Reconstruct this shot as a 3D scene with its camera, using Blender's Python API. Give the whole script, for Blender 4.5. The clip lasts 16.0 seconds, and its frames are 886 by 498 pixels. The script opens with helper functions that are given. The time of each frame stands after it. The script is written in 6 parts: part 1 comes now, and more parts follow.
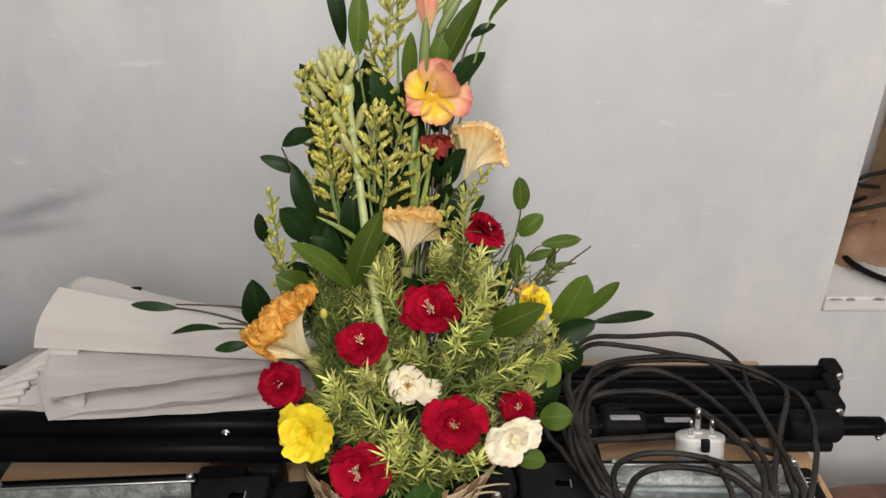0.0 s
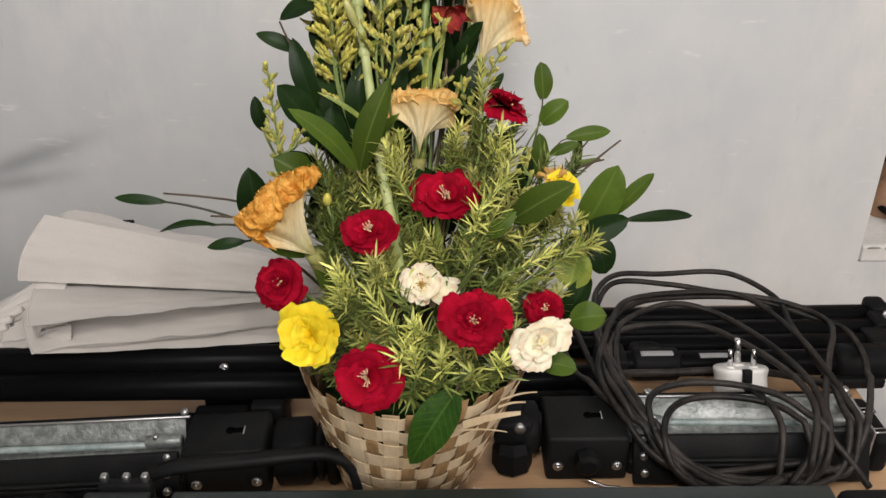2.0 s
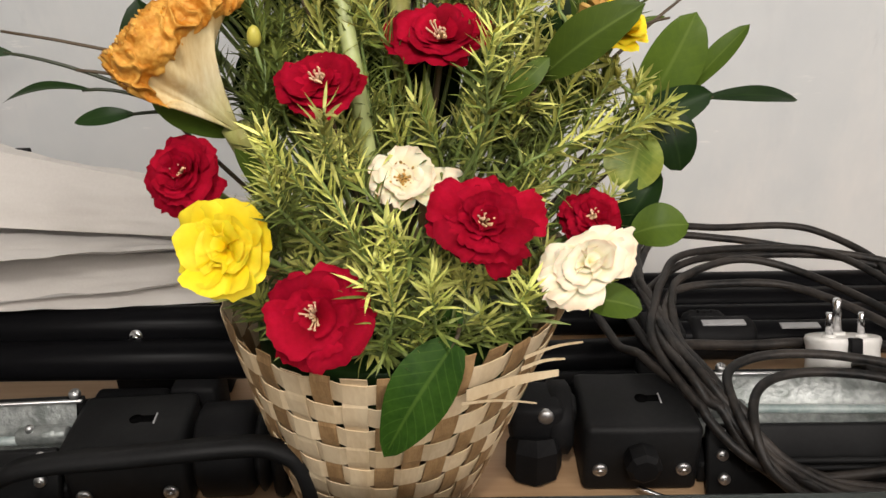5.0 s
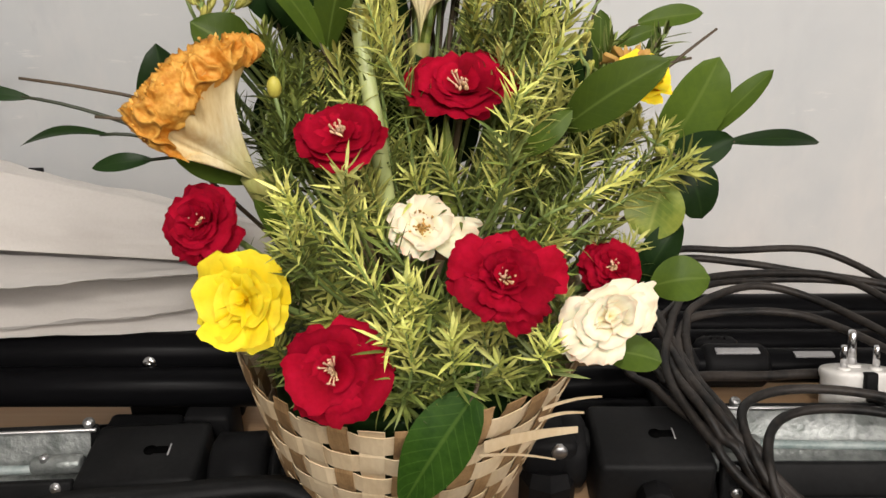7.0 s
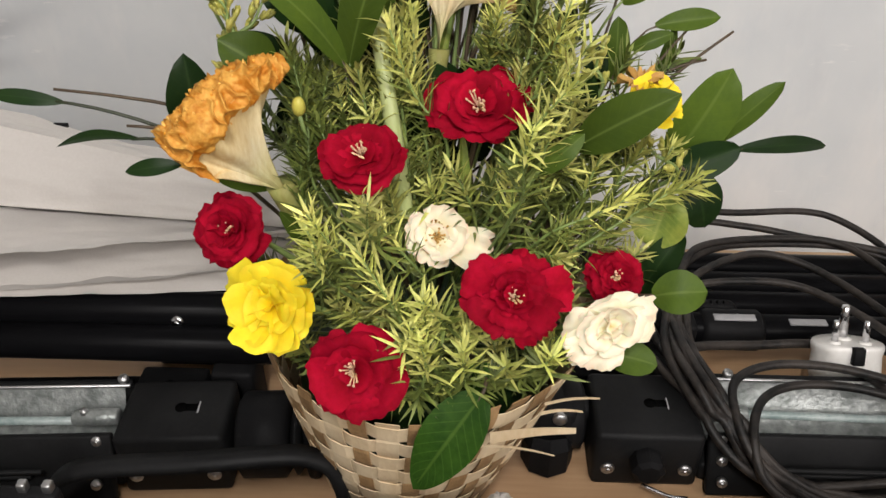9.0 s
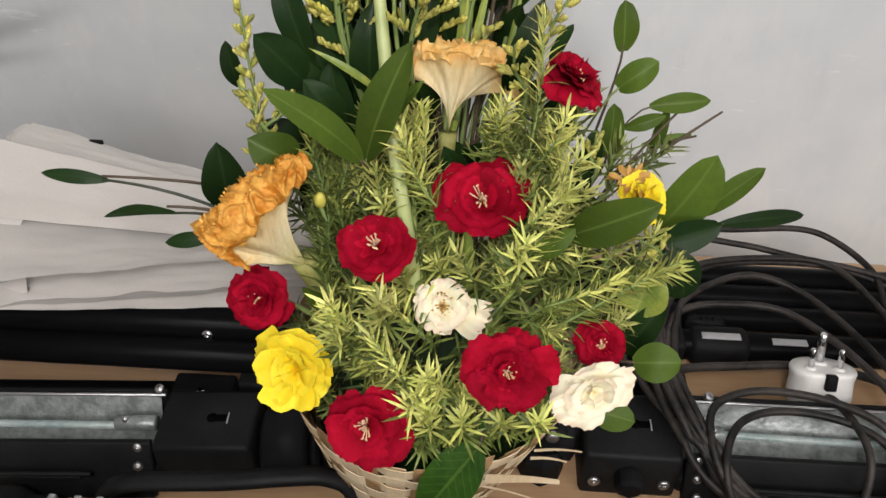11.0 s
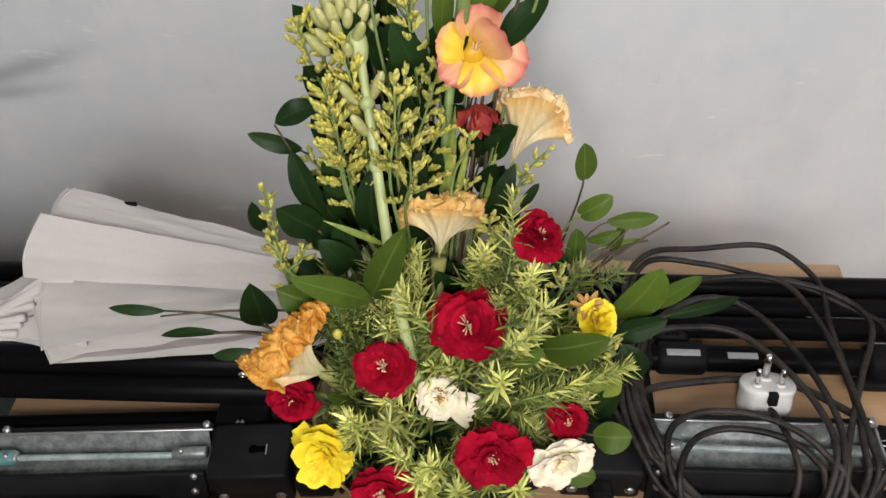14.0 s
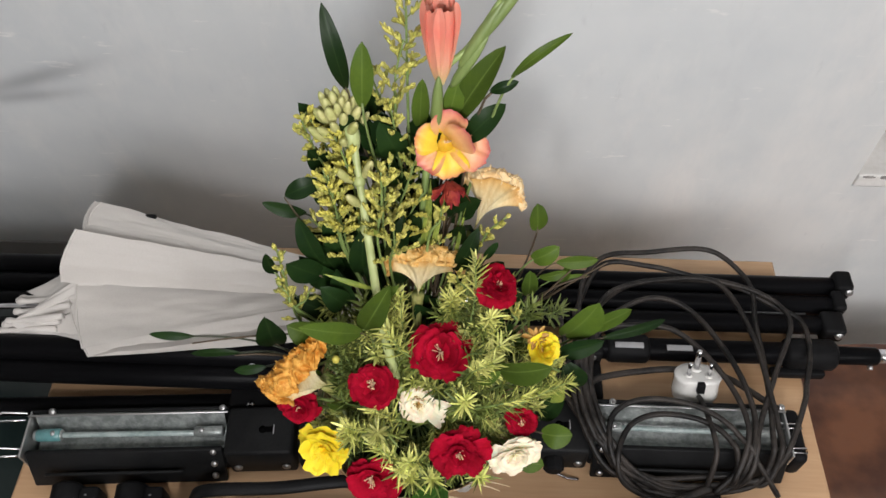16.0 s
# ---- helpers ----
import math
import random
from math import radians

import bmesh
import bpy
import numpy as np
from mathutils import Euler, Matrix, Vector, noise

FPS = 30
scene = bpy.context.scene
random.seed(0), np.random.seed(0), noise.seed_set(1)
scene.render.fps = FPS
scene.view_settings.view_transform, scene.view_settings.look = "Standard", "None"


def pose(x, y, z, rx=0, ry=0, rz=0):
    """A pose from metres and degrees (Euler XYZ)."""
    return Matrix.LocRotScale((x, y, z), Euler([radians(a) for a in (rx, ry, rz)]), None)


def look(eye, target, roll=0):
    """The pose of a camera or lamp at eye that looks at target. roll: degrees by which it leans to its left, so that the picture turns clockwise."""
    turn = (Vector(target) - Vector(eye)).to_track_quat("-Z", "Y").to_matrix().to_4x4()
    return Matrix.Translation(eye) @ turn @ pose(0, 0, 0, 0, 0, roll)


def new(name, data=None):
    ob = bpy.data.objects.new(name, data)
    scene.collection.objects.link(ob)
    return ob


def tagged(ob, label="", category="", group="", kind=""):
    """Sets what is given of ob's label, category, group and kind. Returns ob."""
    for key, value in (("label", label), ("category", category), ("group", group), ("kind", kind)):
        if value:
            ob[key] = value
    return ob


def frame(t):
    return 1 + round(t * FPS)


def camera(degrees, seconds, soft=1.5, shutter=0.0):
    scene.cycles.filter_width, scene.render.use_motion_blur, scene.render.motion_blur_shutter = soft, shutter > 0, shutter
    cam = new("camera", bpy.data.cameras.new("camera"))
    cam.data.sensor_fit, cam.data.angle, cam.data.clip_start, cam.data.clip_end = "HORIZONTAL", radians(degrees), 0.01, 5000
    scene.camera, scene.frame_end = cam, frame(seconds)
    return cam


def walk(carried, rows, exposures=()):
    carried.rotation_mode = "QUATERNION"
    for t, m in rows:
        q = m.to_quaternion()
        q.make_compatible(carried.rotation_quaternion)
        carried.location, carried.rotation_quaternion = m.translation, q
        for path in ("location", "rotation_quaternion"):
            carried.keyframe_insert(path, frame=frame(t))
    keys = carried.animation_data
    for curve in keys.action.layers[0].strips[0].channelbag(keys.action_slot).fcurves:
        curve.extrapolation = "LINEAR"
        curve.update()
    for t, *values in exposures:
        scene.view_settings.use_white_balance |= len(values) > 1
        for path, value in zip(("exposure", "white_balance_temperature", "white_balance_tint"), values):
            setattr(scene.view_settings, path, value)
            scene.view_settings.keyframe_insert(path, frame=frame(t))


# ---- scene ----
cam = camera(58.5, 16.0)
METRES, EYE, TILT, LEAN, TURN = 1.0, 1.49, -30.0, 0.0, 0.0
ROWS = [
    (0.0, 0.0, 0.0, 0.0, 0.0, 0.0, -0.0),
    (0.5, 0.0013, 0.0152, -0.0267, 0.1, -0.15, -0.13),
    (1.0, -0.0009, 0.0249, -0.0424, 0.25, 0.08, 0.43),
    (1.5, -0.0038, 0.047, -0.0792, 0.64, 1.13, 0.78),
    (2.0, -0.0071, 0.0737, -0.1163, 0.66, 1.66, 0.77),
    (2.5, -0.0115, 0.1104, -0.1565, 0.63, 2.06, 0.81),
    (3.0, -0.0143, 0.1645, -0.1908, 0.46, 2.54, 0.86),
    (3.5, -0.0087, 0.2281, -0.199, 0.47, 2.97, 0.93),
    (6.0, -0.0078, 0.3169, -0.1909, 0.58, 3.87, 0.68),
    (6.5, -0.0154, 0.3133, -0.175, 0.58, 3.68, 0.54),
    (7.0, -0.0155, 0.3093, -0.1581, 0.82, 2.72, 0.23),
    (7.5, -0.0203, 0.3075, -0.1394, 0.38, 1.0, -0.21),
    (8.0, -0.0196, 0.3024, -0.1256, 0.6, -1.01, -0.19),
    (10.5, -0.0146, 0.2532, -0.0248, 2.94, -9.84, -2.51),
    (11.0, -0.0127, 0.2449, 0.003, 2.91, -10.64, -2.23),
    (11.5, -0.0087, 0.2335, 0.0283, 2.9, -11.2, -1.82),
    (12.0, -0.0075, 0.2206, 0.0509, 2.94, -12.12, -1.21),
    (12.5, -0.0065, 0.21, 0.0799, 2.85, -13.57, -0.8),
    (13.0, -0.0083, 0.2052, 0.1105, 2.93, -15.11, -0.45),
    (13.5, -0.0081, 0.1975, 0.1516, 2.96, -16.75, -0.08),
    (14.0, -0.0041, 0.1794, 0.1884, 2.78, -18.82, -0.18),
    (14.5, -0.0021, 0.1585, 0.2317, 2.68, -20.88, -0.4),
    (15.0, -0.0042, 0.1471, 0.2638, 2.31, -22.83, -0.69),
    (15.5, 0.0015, 0.1185, 0.2994, 2.18, -23.78, -0.78),
    (16.0, 0.0091, 0.0888, 0.3321, 2.14, -24.18, -0.86),
]
# a fixed, enlarged stand-in for the phone's moving flash, at its last height, and one unseen, oversized lamp light the
# place
EXPOSURES = [(0.0, -0.05, 6500, 14.0), (3.0, 0.02, 6650, 14.0), (6.0, 0.24, 6800, 13.0), (8.0, 0.18, 6650, 13.5), (11.0, 0.09, 6400, 13.5), (16.0, 0.09, 6250, 12.5)]
walk(cam, [(t, pose(0, 0, EYE, TILT, LEAN, TURN) @ pose(METRES * x, METRES * y, METRES * z, 90 + pitch, roll, yaw)) for t, x, y, z, yaw, pitch, roll in ROWS], EXPOSURES)

# ---- world and lamps ----
world = bpy.data.worlds.new("world")
world.use_nodes = True
world.node_tree.nodes["Background"].inputs["Color"].default_value = (0.75, 0.78, 0.85, 1)
world.node_tree.nodes["Background"].inputs["Strength"].default_value = 0.3
scene.world = world


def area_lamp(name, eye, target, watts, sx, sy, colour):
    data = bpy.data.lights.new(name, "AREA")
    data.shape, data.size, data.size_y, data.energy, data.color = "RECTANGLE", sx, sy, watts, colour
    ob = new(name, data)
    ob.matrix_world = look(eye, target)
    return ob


# unseen, oversized soft lamp added for the room's light, tuned to overall brightness
area_lamp("room_light_stand_in", (1.00, -1.30, 2.62), (0.35, 0.90, 0.95), 96.0, 3.0, 1.6, (1.0, 0.965, 0.925))
# stands in for the moving flash; set high so its shadows hide behind things
area_lamp("flash_stand_in", (-0.060, -0.05, 1.75), (-0.02, 0.90, 1.02), 4.9, 0.04, 0.16, (1.0, 0.99, 0.96))


# ---- materials ----
def material(name, colour, rough=0.5, metal=0.0, second=None, scale=30.0, fine=250.0, amount=0.5, bump=0.0, vary=0.0, island=0.0,
             stretch=(1, 1, 1), spec=0.5, coat=0.0, sheen=0.0):
    """A surface of two tones mixed by coarse and fine noise, with relief, and a small shift of value per object or per piece."""
    m = bpy.data.materials.new(name)
    m.use_nodes = True
    nt = m.node_tree
    bs = nt.nodes["Principled BSDF"]
    bs.inputs["Roughness"].default_value, bs.inputs["Metallic"].default_value = rough, metal
    bs.inputs["Specular IOR Level"].default_value = spec
    bs.inputs["Coat Weight"].default_value = coat
    bs.inputs["Sheen Weight"].default_value = sheen
    tc = nt.nodes.new("ShaderNodeTexCoord")
    mp = nt.nodes.new("ShaderNodeMapping")
    mp.inputs["Scale"].default_value = stretch
    nt.links.new(tc.outputs["Object"], mp.inputs["Vector"])
    n1 = nt.nodes.new("ShaderNodeTexNoise")
    n1.inputs["Scale"].default_value, n1.inputs["Detail"].default_value = scale, 4.0
    n2 = nt.nodes.new("ShaderNodeTexNoise")
    n2.inputs["Scale"].default_value, n2.inputs["Detail"].default_value = fine, 3.0
    for n in (n1, n2):
        nt.links.new(mp.outputs["Vector"], n.inputs["Vector"])
    mean = nt.nodes.new("ShaderNodeMath")
    mean.operation = "MULTIPLY_ADD"
    mean.inputs[1].default_value, mean.inputs[2].default_value = 0.35, 0.0
    nt.links.new(n2.outputs["Fac"], mean.inputs[0])
    tot = nt.nodes.new("ShaderNodeMath")
    tot.operation = "MULTIPLY_ADD"
    tot.inputs[1].default_value = 0.65
    nt.links.new(n1.outputs["Fac"], tot.inputs[0])
    nt.links.new(mean.outputs[0], tot.inputs[2])
    ramp = nt.nodes.new("ShaderNodeMapRange")
    ramp.inputs["From Min"].default_value, ramp.inputs["From Max"].default_value = 0.5 - 0.18 / max(amount, 0.05) / 2, 0.5 + 0.18 / max(amount, 0.05) / 2
    nt.links.new(tot.outputs[0], ramp.inputs["Value"])
    mix = nt.nodes.new("ShaderNodeMix")
    mix.data_type = "RGBA"
    second = second or tuple(c * 0.75 for c in colour)
    mix.inputs["A"].default_value, mix.inputs["B"].default_value = (*colour, 1), (*second, 1)
    nt.links.new(ramp.outputs["Result"], mix.inputs["Factor"])
    out = mix.outputs["Result"]
    for size, node, socket in ((vary, "ShaderNodeObjectInfo", "Random"), (island, "ShaderNodeNewGeometry", "Random Per Island")):
        if size:
            info = nt.nodes.new(node)
            rng = nt.nodes.new("ShaderNodeMapRange")
            rng.inputs["To Min"].default_value, rng.inputs["To Max"].default_value = 1 - size, 1 + size
            nt.links.new(info.outputs[socket], rng.inputs["Value"])
            hsv = nt.nodes.new("ShaderNodeHueSaturation")
            nt.links.new(rng.outputs["Result"], hsv.inputs["Value"])
            nt.links.new(out, hsv.inputs["Color"])
            out = hsv.outputs["Color"]
    nt.links.new(out, bs.inputs["Base Color"])
    if bump:
        b = nt.nodes.new("ShaderNodeBump")
        b.inputs["Strength"].default_value, b.inputs["Distance"].default_value = bump, 0.002
        nt.links.new(tot.outputs[0], b.inputs["Height"])
        nt.links.new(b.outputs["Normal"], bs.inputs["Normal"])
    return m


def soft(m, weight=0.25):
    """Light that seeps through thin petals."""
    b = m.node_tree.nodes["Principled BSDF"]
    b.inputs["Subsurface Weight"].default_value = weight
    b.inputs["Subsurface Radius"].default_value = (1.0, 0.4, 0.3)
    b.inputs["Subsurface Scale"].default_value = 0.002
    return m


def along_uv(m, stops, across=None):
    """Replace a material's base colour by a ramp along V of the UV map, with an optional pale line along the middle of U."""
    nt = m.node_tree
    bs = nt.nodes["Principled BSDF"]
    uv = nt.nodes.new("ShaderNodeUVMap")
    sep = nt.nodes.new("ShaderNodeSeparateXYZ")
    nt.links.new(uv.outputs["UV"], sep.inputs[0])
    old = bs.inputs["Base Color"].links[0].from_socket
    mix = nt.nodes.new("ShaderNodeMix")
    mix.data_type = "RGBA"
    mix.blend_type = "MULTIPLY" if stops else "MIX"
    if stops:
        ramp = nt.nodes.new("ShaderNodeValToRGB")
        el = ramp.color_ramp.elements
        el[0].position, el[0].color = stops[0][0], (*stops[0][1], 1)
        el[1].position, el[1].color = stops[-1][0], (*stops[-1][1], 1)
        for p, c in stops[1:-1]:
            e = el.new(p)
            e.color = (*c, 1)
        nt.links.new(sep.outputs["Y"], ramp.inputs["Fac"])
        mix.inputs["Factor"].default_value = 1.0
        nt.links.new(ramp.outputs["Color"], mix.inputs["A"])
        nt.links.new(old, mix.inputs["B"])
    else:
        # midrib and side veins of a leaf
        d = nt.nodes.new("ShaderNodeMath")
        d.operation = "SUBTRACT"
        d.inputs[1].default_value = 0.5
        nt.links.new(sep.outputs["X"], d.inputs[0])
        a = nt.nodes.new("ShaderNodeMath")
        a.operation = "ABSOLUTE"
        nt.links.new(d.outputs[0], a.inputs[0])
        rib = nt.nodes.new("ShaderNodeMapRange")
        rib.inputs["From Min"].default_value, rib.inputs["From Max"].default_value = 0.012, 0.045
        rib.inputs["To Min"].default_value, rib.inputs["To Max"].default_value = 0.45, 0.0
        nt.links.new(a.outputs[0], rib.inputs["Value"])
        w = nt.nodes.new("ShaderNodeMath")
        w.operation = "MULTIPLY_ADD"
        w.inputs[1].default_value = -0.42
        nt.links.new(a.outputs[0], w.inputs[0])
        nt.links.new(sep.outputs["Y"], w.inputs[2])
        sn = nt.nodes.new("ShaderNodeMath")
        sn.operation = "MULTIPLY"
        sn.inputs[1].default_value = 62.0
        nt.links.new(w.outputs[0], sn.inputs[0])
        si = nt.nodes.new("ShaderNodeMath")
        si.operation = "SINE"
        nt.links.new(sn.outputs[0], si.inputs[0])
        ve = nt.nodes.new("ShaderNodeMapRange")
        ve.inputs["From Min"].default_value, ve.inputs["From Max"].default_value = 0.86, 1.0
        ve.inputs["To Max"].default_value = across[1]
        nt.links.new(si.outputs[0], ve.inputs["Value"])
        mx = nt.nodes.new("ShaderNodeMath")
        mx.operation = "MAXIMUM"
        nt.links.new(rib.outputs["Result"], mx.inputs[0])
        nt.links.new(ve.outputs["Result"], mx.inputs[1])
        nt.links.new(mx.outputs[0], mix.inputs["Factor"])
        nt.links.new(old, mix.inputs["A"])
        mix.inputs["B"].default_value = (*across[0], 1)
    nt.links.new(mix.outputs["Result"], bs.inputs["Base Color"])
    return m


PLASTER = material("plaster", (0.70, 0.715, 0.71), 0.75, second=(0.62, 0.645, 0.655), scale=2.2, fine=18, amount=0.6, bump=0.12)


def scuff_and_shade(m):
    """Old plaster: pale trowel streaks, grey rubbed patches towards one end and two soft shadows painted into the
    colour.
    """
    nt = m.node_tree
    bs = nt.nodes["Principled BSDF"]
    old = bs.inputs["Base Color"].links[0].from_socket
    tc = nt.nodes.new("ShaderNodeTexCoord")

    def layer(scale, stretch, lo, hi, colour, strength, base, mask=None):
        mp = nt.nodes.new("ShaderNodeMapping")
        mp.inputs["Scale"].default_value = stretch
        mp.inputs["Rotation"].default_value = (0, 0.25, 0)
        nt.links.new(tc.outputs["Object"], mp.inputs["Vector"])
        n = nt.nodes.new("ShaderNodeTexNoise")
        n.inputs["Scale"].default_value, n.inputs["Detail"].default_value, n.inputs["Roughness"].default_value = scale, 6.0, 0.65
        nt.links.new(mp.outputs["Vector"], n.inputs["Vector"])
        r = nt.nodes.new("ShaderNodeMapRange")
        r.inputs["From Min"].default_value, r.inputs["From Max"].default_value, r.inputs["To Max"].default_value = lo, hi, strength
        nt.links.new(n.outputs["Fac"], r.inputs["Value"])
        fac = r.outputs["Result"]
        if mask:
            mu = nt.nodes.new("ShaderNodeMath")
            mu.operation = "MULTIPLY"
            nt.links.new(fac, mu.inputs[0])
            nt.links.new(mask, mu.inputs[1])
            fac = mu.outputs[0]
        mx = nt.nodes.new("ShaderNodeMix")
        mx.data_type = "RGBA"
        mx.inputs["B"].default_value = (*colour, 1)
        nt.links.new(fac, mx.inputs["Factor"])
        nt.links.new(base, mx.inputs["A"])
        return mx.outputs["Result"]

    out = layer(3.0, (1, 1, 0.45), 0.50, 0.64, (0.80, 0.785, 0.76), 0.7, old)
    out = layer(8.0, (1.3, 1, 0.6), 0.56, 0.70, (0.56, 0.575, 0.59), 0.30, out)
    out = layer(30.0, (0.30, 1, 1.6), 0.64, 0.70, (0.86, 0.85, 0.83), 0.6, out)
    out = layer(24.0, (1.5, 1, 0.5), 0.655, 0.73, (0.50, 0.51, 0.52), 0.28, out)
    sep = nt.nodes.new("ShaderNodeSeparateXYZ")
    nt.links.new(tc.outputs["Object"], sep.inputs[0])
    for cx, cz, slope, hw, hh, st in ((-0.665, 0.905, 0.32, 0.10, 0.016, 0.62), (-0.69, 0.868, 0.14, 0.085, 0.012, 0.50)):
        # painted soft shadow: distance from a slanted line, faded towards its ends
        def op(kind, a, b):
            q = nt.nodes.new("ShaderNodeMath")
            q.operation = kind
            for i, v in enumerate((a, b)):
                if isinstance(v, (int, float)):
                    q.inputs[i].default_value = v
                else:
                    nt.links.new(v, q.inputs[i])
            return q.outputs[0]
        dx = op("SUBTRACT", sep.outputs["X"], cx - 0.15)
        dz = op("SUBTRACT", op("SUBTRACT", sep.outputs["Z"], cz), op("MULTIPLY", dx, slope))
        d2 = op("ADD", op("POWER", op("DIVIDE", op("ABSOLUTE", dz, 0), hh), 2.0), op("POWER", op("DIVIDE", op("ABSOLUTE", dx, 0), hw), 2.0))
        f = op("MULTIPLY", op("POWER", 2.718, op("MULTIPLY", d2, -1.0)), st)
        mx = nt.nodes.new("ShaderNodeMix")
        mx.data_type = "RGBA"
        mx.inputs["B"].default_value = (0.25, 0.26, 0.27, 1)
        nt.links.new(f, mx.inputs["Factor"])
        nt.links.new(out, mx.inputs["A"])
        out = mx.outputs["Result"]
    nt.links.new(out, bs.inputs["Base Color"])


scuff_and_shade(PLASTER)
PLAIN_WALL = material("plain_wall", (0.58, 0.58, 0.56), 0.8, second=(0.5, 0.5, 0.5), scale=3, fine=40)
CEILING = material("ceiling_paint", (0.75, 0.75, 0.73), 0.85, second=(0.7, 0.7, 0.69), scale=3, fine=60)
FLOOR = material("floor_tiles", (0.30, 0.24, 0.19), 0.35, second=(0.22, 0.17, 0.13), scale=6, fine=60, bump=0.05)
OAK = material("oak_board", (0.56, 0.36, 0.205), 0.45, second=(0.47, 0.285, 0.15), scale=7, fine=70, amount=0.7, bump=0.06, stretch=(0.25, 4, 4))
OAK_EDGE = material("oak_edge", (0.52, 0.34, 0.19), 0.5, second=(0.33, 0.19, 0.09), scale=20, fine=120, stretch=(0.3, 3, 3))
BROWN_WOOD = material("brown_wood", (0.16, 0.065, 0.032), 0.3, second=(0.07, 0.026, 0.014), scale=9, fine=26, amount=0.9, bump=0.08, coat=0.3)
BLACK_METAL = material("black_painted_metal", (0.0075, 0.0077, 0.008), 0.5, second=(0.0135, 0.0137, 0.014), scale=25, fine=300, amount=0.6, bump=0.1, spec=0.10)
BLACK_TUBE = material("black_tube", (0.003, 0.003, 0.0034), 0.32, second=(0.006, 0.006, 0.0068), scale=15, fine=200, stretch=(0.2, 1, 1), bump=0.03, spec=0.04)
BLACK_PLASTIC = material("black_plastic", (0.007, 0.007, 0.0075), 0.5, second=(0.012, 0.012, 0.0125), scale=40, fine=500, bump=0.15, spec=0.06)
RUBBER = material("black_rubber", (0.005, 0.0049, 0.0048), 0.5, second=(0.034, 0.028, 0.024), scale=26, fine=180, amount=0.9, bump=0.12, vary=0.2, spec=0.28)
GREEN_METAL = material("dark_green_metal", (0.008, 0.017, 0.016), 0.35, second=(0.013, 0.022, 0.021), scale=5, fine=160, amount=0.7, bump=0.05)
GREY_CAP = material("dark_grey_moulding", (0.016, 0.020, 0.020), 0.45, second=(0.024, 0.028, 0.028), scale=20, fine=200, bump=0.1, spec=0.2)
STEEL = material("steel", (0.55, 0.55, 0.55), 0.42, 1.0, second=(0.45, 0.45, 0.45), scale=40, fine=300)
CHROME = material("chrome", (0.8, 0.8, 0.82), 0.14, 1.0, second=(0.65, 0.65, 0.67), scale=60, fine=300)
FOIL = material("reflector_sheet", (0.37, 0.39, 0.38), 0.42, 0.55, second=(0.20, 0.22, 0.21), scale=70, fine=240, amount=0.9, bump=1.0)
GREY_LABEL = material("grey_label", (0.38, 0.38, 0.39), 0.5, second=(0.3, 0.3, 0.3), scale=60, fine=300)
WHITE_PLASTIC = material("white_plastic", (0.78, 0.77, 0.74), 0.35, second=(0.68, 0.66, 0.62), scale=40, fine=250)
CLOTH = material("white_umbrella_cloth", (0.59, 0.56, 0.525), 0.75, second=(0.53, 0.50, 0.465), scale=7, fine=420, amount=0.5, bump=0.25, sheen=0.2)
WHITE_PAINT = material("white_paint", (0.86, 0.85, 0.83), 0.55, second=(0.74, 0.73, 0.70), scale=14, fine=120, amount=0.7, bump=0.1)
SPLINT = material("pale_bamboo", (0.72, 0.58, 0.385), 0.5, second=(0.60, 0.45, 0.27), scale=40, fine=350, amount=0.8, bump=0.25, vary=0.12, stretch=(1, 1, 0.25))
STAKE = material("brown_bamboo", (0.38, 0.235, 0.11), 0.55, second=(0.25, 0.145, 0.062), scale=60, fine=420, amount=0.8, bump=0.3, vary=0.2, stretch=(3, 3, 0.3))
LEAF_DARK = along_uv(material("dark_glossy_leaf", (0.012, 0.029, 0.006), 0.42, second=(0.008, 0.022, 0.006), scale=45, fine=300, amount=0.6, bump=0.15, vary=0.3, spec=0.12), None, ((0.026, 0.052, 0.014), 0.10))
LEAF_MID = along_uv(material("green_leaf", (0.064, 0.102, 0.012), 0.46, second=(0.048, 0.082, 0.012), scale=45, fine=300, amount=0.6, bump=0.15, vary=0.25, spec=0.12), None, ((0.13, 0.18, 0.04), 0.06))
LEAF_VEINED = along_uv(material("veined_leaf", (0.028, 0.072, 0.008), 0.5, second=(0.014, 0.044, 0.005), scale=60, fine=300, amount=0.6, bump=0.35, spec=0.10), None, ((0.085, 0.15, 0.025), 0.22))
LEAF_YELLOW = along_uv(material("yellowing_leaf", (0.26, 0.30, 0.05), 0.45, second=(0.13, 0.19, 0.03), scale=70, fine=300, amount=0.8, bump=0.15), None, ((0.36, 0.38, 0.10), 0.25))
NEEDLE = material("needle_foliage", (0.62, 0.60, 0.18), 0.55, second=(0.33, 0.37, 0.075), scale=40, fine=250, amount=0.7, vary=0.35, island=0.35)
# darker green copy; also paints the deep shade among the needles
NEEDLE_DARK = material("dark_shaded_needle_foliage", (0.22, 0.26, 0.055), 0.55, second=(0.06, 0.09, 0.016), scale=40, fine=250, amount=0.7, vary=0.3, island=0.3)
GREEN_STEM = material("green_stem", (0.22, 0.29, 0.09), 0.45, second=(0.13, 0.19, 0.05), scale=60, fine=300, vary=0.25, stretch=(1, 1, 0.2))
BROWN_STEM = material("brown_stem", (0.09, 0.06, 0.03), 0.6, second=(0.05, 0.035, 0.02), scale=80, fine=300, vary=0.2)
DARK_STEM = material("dark_green_stem", (0.020, 0.030, 0.012), 0.5, second=(0.035, 0.040, 0.018), scale=80, fine=300)
